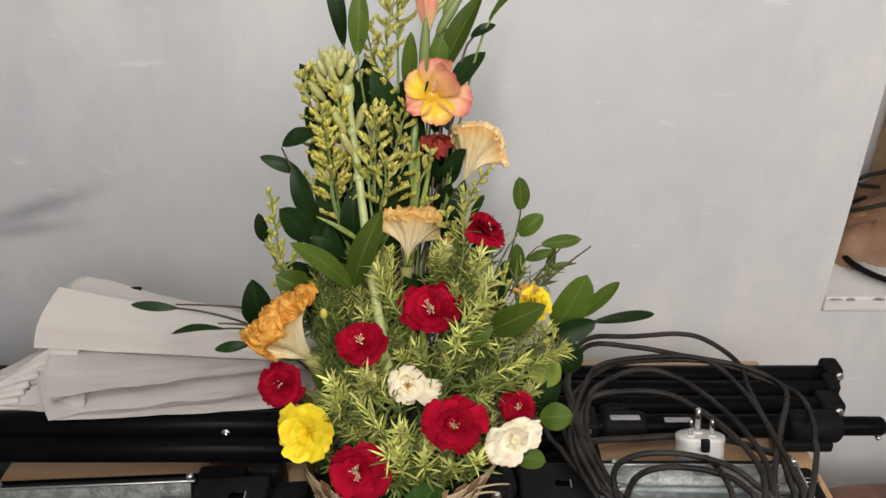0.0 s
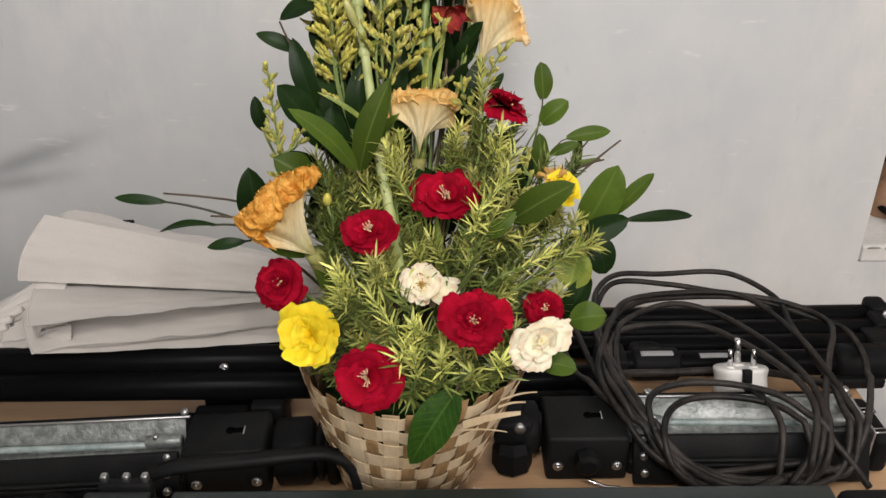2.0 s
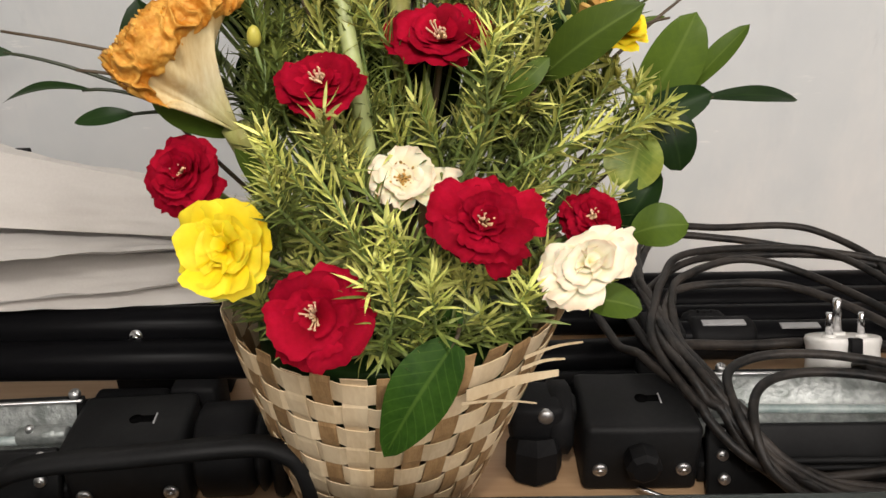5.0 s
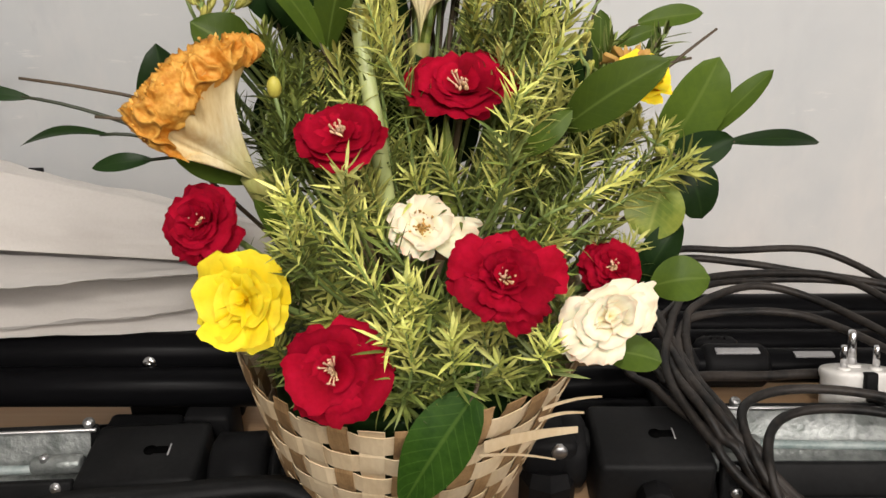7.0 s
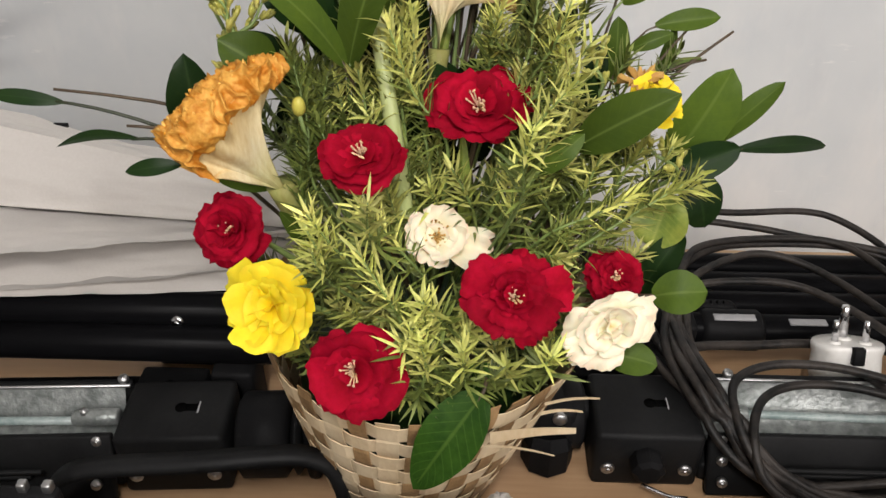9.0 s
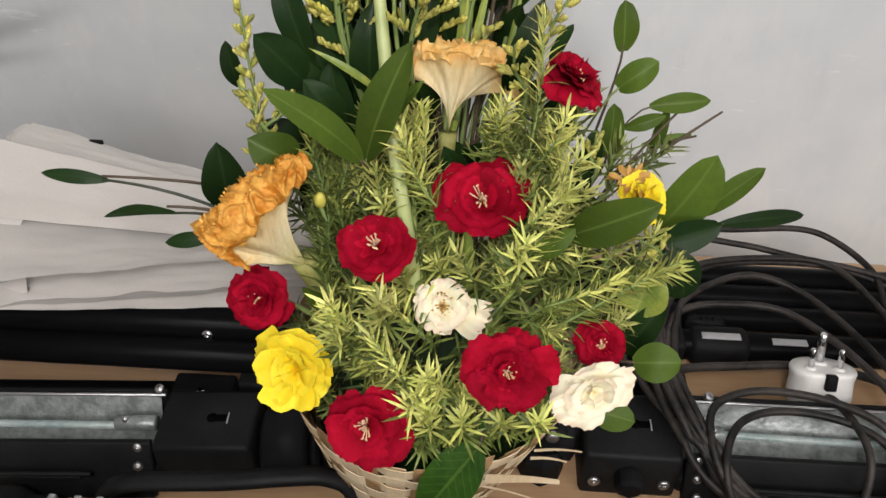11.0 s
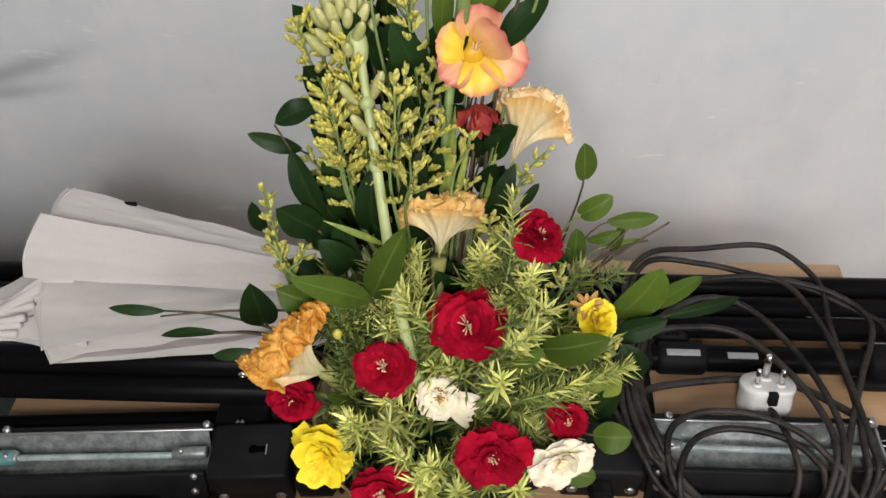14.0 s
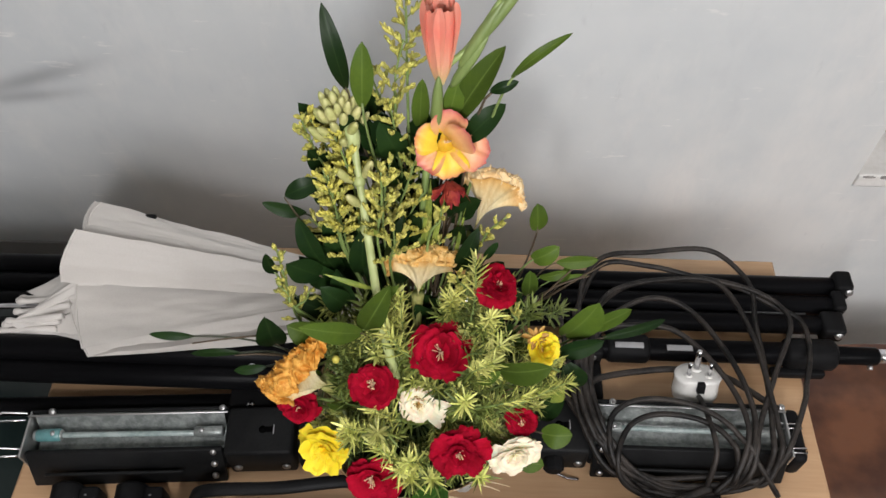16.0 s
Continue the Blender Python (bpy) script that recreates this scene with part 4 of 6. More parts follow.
part("lead", tube(smooth_path([(0.313, 0.694, 0.802), (0.313, 0.680, 0.812), (0.316, 0.64, 0.824), (0.318, 0.61, 0.815), (0.31, 0.58, 0.775)], 6), 0.0034, 10), RUBBER, cable)
part("lead", tube(smooth_path([(0.162, 0.690, 0.826), (0.19, 0.712, 0.812), (0.24, 0.728, 0.800), (0.29, 0.734, 0.798), (0.35, 0.725, 0.800), (0.40, 0.67, 0.824)], 6), 0.0042, 10), RUBBER, cable)

plug = thing("power_plug", (0.313, 0.700, 0.7820), "white three-pin power plug with metal pins pointing up", "plug")
PLUG = pose(0.313, 0.721, 0.8125, -24)


def plug_shell(u, v):
    t = 2 * math.pi * u
    prof = [(0.0, -0.038), (0.020, -0.038), (0.0275, -0.035), (0.0295, -0.028), (0.0285, -0.010), (0.0300, -0.0025), (0.0290, 0.0), (0.0, 0.0)]
    k = v * (len(prof) - 1)
    i = min(int(k), len(prof) - 2)
    r = prof[i][0] + (prof[i + 1][0] - prof[i][0]) * (k - i)
    z = prof[i][1] + (prof[i + 1][1] - prof[i][1]) * (k - i)
    s, c = math.sin(t), math.cos(t)
    return PLUG @ Vector((r * c, r * 0.80 * (s if s > -0.7 else -0.7 + (s + 0.7) * 0.4), z))


part("shell", grid(40, 21, plug_shell), WHITE_PLASTIC, plug)
for px, py, r, h in ((0.0, 0.010, 0.0040, 0.030), (-0.0130, -0.004, 0.0028, 0.020), (0.0130, -0.004, 0.0028, 0.020)):
    pin = part("pin", moved(tube([(px, py, -0.001), (px, py, h * 0.9), (px, py, h), (px, py, h * 1.02)], [r, r, r * 0.75, r * 0.3], 12), PLUG), CHROME, plug)
    part("pin_base", moved(tube([(px, py, -0.001), (px, py, 0.0016), (px, py, 0.002)], [r * 1.9, r * 1.8, r * 1.1], 12), PLUG), WHITE_PLASTIC, pin)
part("cord_grip", moved(rbox((-0.005, -0.0240, -0.014), (0.005, -0.0165, 0.0012), 0.0015), PLUG), BLACK_PLASTIC, plug)

# ---- things seen in the wall opening ----
bag = thing("cloth_bag", (0.98, 1.34, NZ0 + 0.03), "crumpled brown cloth bag lying on the sill", "bag")


def heap(cx, cy, z0, hx, hy, hz, seed):
    def f(u, v):
        t, p = 2 * math.pi * u, math.pi / 2 * v
        n = 1 + 0.25 * noise.noise(Vector((3 * math.cos(t) + seed, 3 * math.sin(t), 3 * v)))
        return (cx + hx * n * math.cos(t) * math.cos(p), cy + hy * n * math.sin(t) * math.cos(p), z0 + hz * n * math.sin(p))
    return grid(28, 8, f)


part("bag_body", heap(0.98, 1.34, NZ0 + 0.03, 0.22, 0.14, 0.16, 2.0), SKIN_BROWN, bag)
part("bag_fold", heap(0.80, 1.30, NZ0 + 0.03, 0.09, 0.09, 0.07, 5.0), SKIN_BROWN, bag)
wire = thing("spare_cable", (0.85, 1.33, NZ0 + 0.03), "thin black cable bunched on the sill", "cable")
for k in range(2, 4):
    r = random.Random(70 + k)
    pts = [(0.84 + 0.12 * math.cos(a * 0.1745 * 2) + 0.05 * k * 0.3, 1.33 + 0.05 * math.sin(a * 0.1745 * 2), NZ0 + 0.036 + 0.03 * k + 0.09 * (0.5 + 0.5 * math.sin(a * 0.1745 * 2 + k))) for a in range(19)]
    part("loop", tube(pts, 0.004, 8), RUBBER, wire)
dish = thing("plate", (0.85, 1.255, NZ0 + 0.03), "white plate with a black rim lying on the sill", "plate")
part("plate_body", tube([(0.85, 1.255, NZ0 + 0.031), (0.85, 1.255, NZ0 + 0.033), (0.85, 1.255, NZ0 + 0.044), (0.85, 1.255, NZ0 + 0.046), (0.85, 1.255, NZ0 + 0.038)], [0.060, 0.070, 0.112, 0.111, 0.066], 40), WHITE_PAINT, dish)
part("rim", tube([(0.85 + 0.113 * math.cos(a * 0.1571), 1.255 + 0.113 * math.sin(a * 0.1571), NZ0 + 0.046) for a in range(41)], 0.0055, 8, False), BLACK_PLASTIC, dish, "black plate rim")
box_t = thing("cardboard_box", (1.12, 1.42, NZ0 + 0.03), "brown cardboard box at the back of the sill", "box")
part("carton", rbox((0.90, 1.40, NZ0 + 0.031), (1.40, 1.53, NZ0 + 0.52), 0.003), OAK_EDGE, box_t)

CHIP = material("bare_mortar", (0.20, 0.19, 0.18), 0.9, second=(0.34, 0.32, 0.30), scale=80, fine=300, amount=0.8, bump=0.4)
chips = random.Random(12)
sill = bpy.data.objects["window_sill"]
for k in range(9):
    cx = NX0 + 0.02 + 0.035 * k + chips.uniform(-0.01, 0.01)
    part("chip", heap(cx, WALL_Y - 0.0015, NZ0 + 0.0245 + chips.uniform(-0.002, 0.003), chips.uniform(0.006, 0.015), 0.003, chips.uniform(0.002, 0.005), 3.0 + k), CHIP, sill)

# ---- woven basket ----
BASE, RIM = Vector((-0.058, 0.620, TABLE_Z + 0.001)), Vector((-0.040, 0.612, 0.936))
R_BASE, R_RIM, N_STAKE, ROWS_UP = 0.061, 0.110, 36, 9
basket = thing("basket", tuple(BASE), "woven bamboo-strip basket in pale and brown splints standing on the table", "basket")


def wall_of_basket(a, h, out=0.0):
    c = BASE.lerp(RIM, h)
    r = R_BASE + (R_RIM - R_BASE) * max(h, 0.0) ** 0.95 + out
    lift = 0.012 * math.sin(a + 0.6) * h
    return Vector((c.x + r * math.cos(a), c.y + r * 0.94 * math.sin(a), c.z + lift))


def band(points_in, points_out, normals, thick):
    """A thin flat strip with two faces and edges between a lower and an upper line."""
    vs, fs, n = [], [], len(points_in)
    for p, q, m in zip(points_in, points_out, normals):
        vs += [tuple(p - m * thick), tuple(q - m * thick), tuple(q + m * thick), tuple(p + m * thick)]
    for i in range(n - 1):
        for k in range(4):
            q = (k + 1) % 4
            fs.append((i * 4 + k, i * 4 + q, (i + 1) * 4 + q, (i + 1) * 4 + k))
    fs += [(0, 1, 2, 3), tuple((n - 1) * 4 + k for k in (3, 2, 1, 0))]
    return np.array(vs), fs




def weave(x):
    """Over and under, with flat runs and short passages between."""
    return max(-1.0, min(1.0, 2.2 * math.cos(x)))


rnd = random.Random(5)
for row in range(ROWS_UP):
    h0, h1 = (row + 0.09) / ROWS_UP, (row + 0.91) / ROWS_UP
    lo, hi, nn = [], [], []
    off, tip = rnd.uniform(-0.002, 0.002), 1.3
    steps = N_STAKE * 6
    for i in range(steps + 1):
        a = 2 * math.pi * i / steps
        wave = 0.00085 * weave(a * N_STAKE / 2 + math.pi * row)
        wob = 0.012 * math.sin(a * 2 + tip) + 0.004 * math.sin(a * 7 + tip * 2)
        lo.append(wall_of_basket(a, h0 + wob + off, wave + 0.0006 * math.sin(5 * a + row)))
        hi.append(wall_of_basket(a, h1 + wob + off, wave))
        nn.append(Vector((math.cos(a), math.sin(a), -0.25)).normalized())
    part("weaver_splint", band(lo, hi, nn, 0.0003), SPLINT, basket, smooth=False)
for s in range(N_STAKE):
    a = 2 * math.pi * s / N_STAKE
    w = 0.0062 + rnd.uniform(-0.0009, 0.0006)
    top = 1.0 + rnd.uniform(-0.01, 0.045)
    lo, hi, nn = [], [], []
    for i in range(ROWS_UP * 5 + 1):
        h = top * i / (ROWS_UP * 5)
        k = (h * ROWS_UP) - 0.5
        wave = -0.00085 * math.cos(math.pi * s) * weave(math.pi * k)
        r = R_BASE + (R_RIM - R_BASE) * h
        da = w / r * (0.80 + 0.30 * h)
        lo.append(wall_of_basket(a - da, h, wave))
        hi.append(wall_of_basket(a + da, h, wave))
        nn.append(Vector((math.cos(a), math.sin(a), -0.25)).normalized())
    part("stake_splint", band(lo, hi, nn, 0.0003), STAKE if rnd.random() < 0.82 else SPLINT, basket, smooth=False)
part("bottom", round_slab(BASE.x, BASE.y, R_BASE * 0.97, R_BASE * 0.91, TABLE_Z + 0.001, TABLE_Z + 0.01, 2.0), STAKE, basket)
part("foam_block", round_slab(-0.043, 0.612, 0.088, 0.082, 0.86, 0.915, 2.0), LEAF_DARK, basket, "dark green foam holding the stems")
# strips that stick out on one side
for p, q, w in (((0.000, 0.516, 0.910), (0.046, 0.500, 0.936), 0.0036), ((-0.003, 0.512, 0.908), (0.035, 0.495, 0.921), 0.0008), ((0.032, 0.531, 0.924), (0.061, 0.520, 0.941), 0.0010), ((0.030, 0.529, 0.918), (0.052, 0.518, 0.932), 0.0011)):
    p, q = Vector(p), Vector(q)
    path = [p.lerp(q, i / 8) + Vector((0, 0, 0.002 * math.sin(math.pi * i / 8))) for i in range(9)]
    wide = [w * (1.0 - 0.55 * i / 8) for i in range(9)]
    part("loose_splint", band([c - Vector((0, 0.3, 1)) * k for c, k in zip(path, wide)], [c + Vector((0, 0.3, 1)) * k for c, k in zip(path, wide)], [Vector((0.2, -0.9, 0.3)).normalized()] * 9, 0.0003), SPLINT, basket, smooth=False)

tissue = thing("tissue", (0.010, 0.592, TABLE_Z), "small crumpled white tissue beside the basket", "tissue")
part("tissue_ball", heap(0.014, 0.588, TABLE_Z + 0.0005, 0.013, 0.011, 0.012, 8.0), PAPER, tissue)

# ---- leaves and branches ----
FACE = Vector((0.0, -0.72, 0.69))
HEART = Vector((-0.042, 0.612, 0.90))


def leaf_shape(base, tip, width, roll=0.0, droop=0.12, fold=0.25, point=1.0, seed=0, face=FACE, skew=1.2):
    """A curved blade from base to tip with a folded midrib and slightly wavy rim."""
    base, tip = Vector(base), Vector(tip)
    d = tip - base
    ln = d.length
    d.normalize()
    n = (face - d * face.dot(d)).normalized()
    n = Matrix.Rotation(roll, 3, d) @ n
    s = d.cross(n).normalized()
    r = random.Random(seed)
    ph = r.uniform(0, 6)

    def f(u, v):
        x = 2 * u - 1
        w = width / 2 * (abs(math.sin(math.pi * min(1, 0.04 + 0.96 * v) ** skew)) ** (0.62 * point)) * (1 - 0.25 * (v - 0.5))
        if v > 0.985:
            w *= 0.2
        z = fold * abs(x) * w + droop * ln * math.sin(math.pi * v) - droop * 0.4 * ln * v * v + 0.03 * width * math.sin(9 * v + ph + 2 * x) * abs(x)
        return base + d * ln * v + s * x * w + n * z
    return grid(6, 12, f)


def branch(name, label, leaves, mat, foot, stem_r=0.0016, seed=1, special=(), face=FACE, skew=1.2, wood=None, point=1.0):
    """A leafy branch: stems from the foot to each blade and the blades themselves."""
    t = thing(name, foot, label, "foliage", "branches in the basket")
    r = random.Random(seed)
    for i, (bx, by, bz, tx, ty, tz, w) in enumerate(leaves):
        b = Vector((bx, by, bz))
        d = (Vector((tx, ty, tz)) - b).normalized()
        f = Vector(foot) + Vector((r.uniform(-0.01, 0.01), r.uniform(-0.01, 0.01), 0))
        mid = f.lerp(b, 0.55) + Vector((0, 0.015, 0))
        part("stem", tube(bezier(f, mid, b - d * 0.02, b + d * 0.004, 8), [stem_r * (1 - 0.04 * k) for k in range(9)], 6), wood or (GREEN_STEM if i % 2 else BROWN_STEM), t)
        m = dict(special).get(i, mat)
        side = face[i] if isinstance(face, list) else face
        part("leaf", leaf_shape(b, (tx, ty, tz), w * (1.10 if m is LEAF_DARK else 1.18), r.uniform(-0.35, 0.35), r.uniform(0.02, 0.14), r.uniform(0.1, 0.35), point, seed * 50 + i, side, skew), m, t)
    return t


LEFT = [
    (-0.083, 0.600, 1.104, -0.124, 0.565, 1.170, 0.017), (-0.082, 0.605, 1.101, -0.053, 0.600, 1.181, 0.020),
    (-0.084, 0.625, 1.091, -0.050, 0.625, 1.145, 0.012), (-0.109, 0.660, 1.107, -0.124, 0.655, 1.164, 0.019),
    (-0.122, 0.645, 1.128, -0.146, 0.630, 1.168, 0.024), (-0.167, 0.650, 1.122, -0.171, 0.650, 1.153, 0.012),
    (-0.110, 0.670, 1.086, -0.107, 0.670, 1.157, 0.026), (-0.101, 0.630, 1.104, -0.117, 0.620, 1.145, 0.021),
    (-0.098, 0.660, 1.094, -0.091, 0.665, 1.151, 0.020), (-0.123, 0.605, 1.095, -0.148, 0.595, 1.119, 0.024),
    (-0.174, 0.615, 1.050, -0.174, 0.612, 1.104, 0.026)]
ARM = [(-0.246, 0.606, 1.077, -0.287, 0.603, 1.083, 0.0085), (-0.205, 0.600, 1.058, -0.255, 0.600, 1.053, 0.0075),
       (-0.180, 0.592, 1.046, -0.212, 0.588, 1.043, 0.0095)]
COMB_LEAF = [(-0.128, 0.590, 1.034, -0.166, 0.584, 1.056, 0.018), (-0.100, 0.575, 1.000, -0.118, 0.560, 1.036, 0.010)]
UPLEFT = [(-0.116, 0.680, 1.221, -0.147, 0.670, 1.212, 0.016), (-0.133, 0.675, 1.183, -0.168, 0.670, 1.201, 0.012),
          (-0.115, 0.690, 1.175, -0.123, 0.690, 1.206, 0.014)]
TOP = [
    (-0.091, 0.720, 1.290, -0.103, 0.730, 1.364, 0.0144), (-0.077, 0.705, 1.285, -0.073, 0.715, 1.342, 0.0160),
    (-0.005, 0.715, 1.257, 0.035, 0.720, 1.337, 0.0192), (-0.011, 0.720, 1.251, 0.001, 0.720, 1.309, 0.0152),
    (0.006, 0.700, 1.252, 0.038, 0.710, 1.287, 0.0184), (0.041, 0.710, 1.315, 0.083, 0.715, 1.355, 0.0072),
    (0.025, 0.710, 1.300, 0.047, 0.710, 1.311, 0.0088), (-0.033, 0.720, 1.245, -0.029, 0.720, 1.302, 0.0128)]
OVAL = [(0.078, 0.705, 1.129, 0.075, 0.710, 1.162, 0.015), (0.074, 0.680, 1.115, 0.097, 0.680, 1.135, 0.016),
        (0.073, 0.670, 1.068, 0.072, 0.670, 1.109, 0.014), (0.053, 0.655, 1.057, 0.061, 0.655, 1.098, 0.015),
        (0.027, 0.660, 1.142, 0.038, 0.660, 1.167, 0.007)]
TWIG = [(0.107, 0.690, 1.059, 0.112, 0.690, 1.097, 0.008), (0.099, 0.690, 1.066, 0.132, 0.690, 1.076, 0.006),
        (0.099, 0.690, 1.097, 0.139, 0.690, 1.103, 0.012), (0.083, 0.680, 1.085, 0.109, 0.680, 1.096, 0.009)]
RIGHT = [
    (0.113, 0.650, 1.024, 0.140, 0.650, 1.085, 0.031), (0.138, 0.650, 1.037, 0.172, 0.650, 1.078, 0.013),
    (0.150, 0.642, 1.036, 0.219, 0.671, 1.026, 0.0105), (0.102, 0.630, 1.024, 0.150, 0.635, 1.041, 0.021),
    (0.0433, 0.5880, 1.0647, 0.0885, 0.5700, 1.1040, 0.022), (0.022, 0.580, 1.052, 0.045, 0.580, 1.076, 0.011),
    (0.112, 0.610, 1.039, 0.127, 0.600, 1.005, 0.025), (0.102, 0.600, 1.029, 0.093, 0.590, 0.997, 0.029),
    (0.091, 0.560, 0.984, 0.120, 0.555, 0.992, 0.022), (0.090, 0.585, 0.966, 0.111, 0.590, 1.010, 0.019),
    (0.066, 0.547, 0.951, 0.096, 0.540, 0.949, 0.018), (0.061, 0.620, 1.034, 0.054, 0.630, 1.069, 0.016)]
FRONT = [(-0.006, 0.516, 0.944, -0.045, 0.497, 0.885, 0.0285), (-0.017, 0.530, 0.934, -0.002, 0.530, 0.956, 0.015)]
LEFT_BACK = [(-0.105, 0.655, 1.10, -0.140, 0.648, 1.150, 0.024), (-0.100, 0.665, 1.12, -0.115, 0.668, 1.185, 0.022), (-0.085, 0.660, 1.11, -0.082, 0.664, 1.175, 0.022),
             (-0.115, 0.640, 1.07, -0.150, 0.630, 1.110, 0.024), (-0.095, 0.640, 1.09, -0.105, 0.636, 1.150, 0.022), (-0.120, 0.650, 1.14, -0.135, 0.655, 1.20, 0.018),
             (-0.075, 0.640, 1.07, -0.070, 0.640, 1.13, 0.02), (-0.060, 0.660, 1.13, -0.045, 0.668, 1.19, 0.018), (0.000, 0.660, 1.12, 0.020, 0.664, 1.18, 0.016)]
branch("leafy_branch", "dark green glossy leaves close behind the front foliage", LEFT_BACK, LEAF_DARK, (-0.075, 0.640, 0.98), seed=24)
branch("leafy_branch", "dark green glossy leaves on a branch in the basket", LEFT, LEAF_DARK, (-0.075, 0.625, 0.93), seed=11, special=((0, LEAF_MID), (1, LEAF_MID), (2, LEAF_MID), (9, LEAF_MID)))
branch("drooping_branch", "long drooping branch with narrow dark leaves", ARM, LEAF_DARK, (-0.140, 0.605, 1.035), stem_r=0.0013, seed=12, face=[Vector((0, -0.80, 0.50)), Vector((0, -0.55, 0.80)), Vector((0, -0.55, 0.80))], wood=DARK_STEM)
branch("leafy_branch", "broad green leaves below the cockscomb", COMB_LEAF, LEAF_MID, (-0.095, 0.590, 0.97), seed=19)
branch("leafy_branch", "thin branch with dark leaves above the basket", UPLEFT, LEAF_DARK, (-0.080, 0.655, 1.02), stem_r=0.0012, seed=13, wood=DARK_STEM)
branch("leafy_branch", "tall branch of upright green leaves at the back", TOP, LEAF_MID, (-0.030, 0.650, 1.00), seed=14, special=((0, LEAF_DARK), (4, LEAF_DARK), (6, LEAF_DARK)))
branch("leafy_branch", "branch with rounded bright green leaves", OVAL, LEAF_MID, (0.020, 0.640, 0.96), stem_r=0.0012, seed=15, point=0.72, special=((3, LEAF_DARK), (4, LEAF_DARK)))
branch("twig", "bare twig with a few narrow leaves", TWIG, LEAF_MID, (0.030, 0.640, 0.98), stem_r=0.0009, seed=16)
branch("leafy_branch", "spreading branch of broad green leaves at the basket's side", RIGHT, LEAF_MID, (0.020, 0.605, 0.94), seed=17, point=0.85,
       special=((3, LEAF_DARK), (6, LEAF_DARK), (7, LEAF_YELLOW), (9, LEAF_DARK), (2, LEAF_DARK)))
branch("broad_leaf", "broad veined green leaf hanging over the basket rim", FRONT, LEAF_VEINED, (-0.010, 0.565, 0.93), seed=21, skew=0.85)
rnd = random.Random(61)
for g in range(7):
    rows = []
    for k in range(9):
        z = rnd.uniform(1.00, 1.23)
        x = rnd.uniform(-0.130, 0.045) if z < 1.14 else rnd.uniform(-0.115, 0.012)
        y = 0.625 + (z - 1.0) * 0.40 + rnd.uniform(0.0, 0.03)
        dx = rnd.uniform(-0.6, 0.6) + (x + 0.04) * 4
        q = Vector((dx, -0.35 + rnd.uniform(-0.3, 0.3), 1.0)).normalized() * rnd.uniform(0.035, 0.060)
        rows.append((x, y, z, x + q.x, y + q.y, z + q.z, rnd.uniform(0.015, 0.024)))
    branch("leafy_branch", "dark green glossy leaves filling the middle of the arrangement", rows, LEAF_DARK, (-0.045 + 0.01 * (g - 3), 0.640, 0.98), stem_r=0.0011, seed=500 + g)
for g in range(3):
    rows = []
    for k in range(8):
        z = rnd.uniform(1.10, 1.24)
        x = rnd.uniform(-0.115, 0.000)
        y = 0.675 + (z - 1.1) * 0.30 + rnd.uniform(0.0, 0.03)
        q = Vector((rnd.uniform(-0.5, 0.5) + (x + 0.05) * 4, -0.25 + rnd.uniform(-0.3, 0.3), 1.0)).normalized() * rnd.uniform(0.040, 0.060)
        rows.append((x, y, z, x + q.x, y + q.y, z + q.z, rnd.uniform(0.015, 0.022)))
    branch("leafy_branch", "dark green leaves standing behind the bud sprays", rows, LEAF_DARK, (-0.050 + 0.012 * (g - 1), 0.655, 1.00), stem_r=0.0011, seed=560 + g)
twigs = thing("bare_twig", (0.06, 0.66, 1.0), "thin bare brown twigs between the leaves", "foliage")
for p, q, m in (((0.060, 0.66, 1.02), (0.122, 0.69, 1.098), 0.004), ((0.092, 0.68, 1.045), (0.150, 0.695, 1.092), 0.002), ((0.085, 0.68, 1.05), (0.135, 0.69, 1.075), 0.006),
                ((-0.115, 0.66, 1.14), (-0.147, 0.67, 1.21), -0.004), ((-0.105, 0.64, 1.03), (-0.240, 0.59, 1.092), 0.008), ((-0.16, 0.60, 1.055), (-0.205, 0.59, 1.071), 0.003)):
    p, q = Vector(p), Vector(q)
    part("twig", tube([p.lerp(q, k / 6) + Vector((0, 0, m * math.sin(math.pi * k / 6))) for k in range(7)], [0.0014 - 0.0001 * k for k in range(7)], 6), BROWN_STEM, twigs)


# ---- needle-leaved sprigs ----


def needle(p, d, up, ln, w, bend):
    s = d.cross(up)
    if s.length < 1e-4:
        s = d.cross(Vector((1, 0, 0)))
    s.normalize()
    n = s.cross(d)
    vs = []
    for k, ww in ((0, 0.5), (0.35, 1.0), (0.7, 0.8)):
        c = p + d * ln * k + n * bend * ln * k * k
        vs += [tuple(c - s * w * ww), tuple(c + n * w * 0.35), tuple(c + s * w * ww)]
    vs.append(tuple(p + d * ln + n * bend * ln))
    fs = [(0, 1, 4, 3), (1, 2, 5, 4), (3, 4, 7, 6), (4, 5, 8, 7), (6, 7, 9), (7, 8, 9)]
    return vs, fs


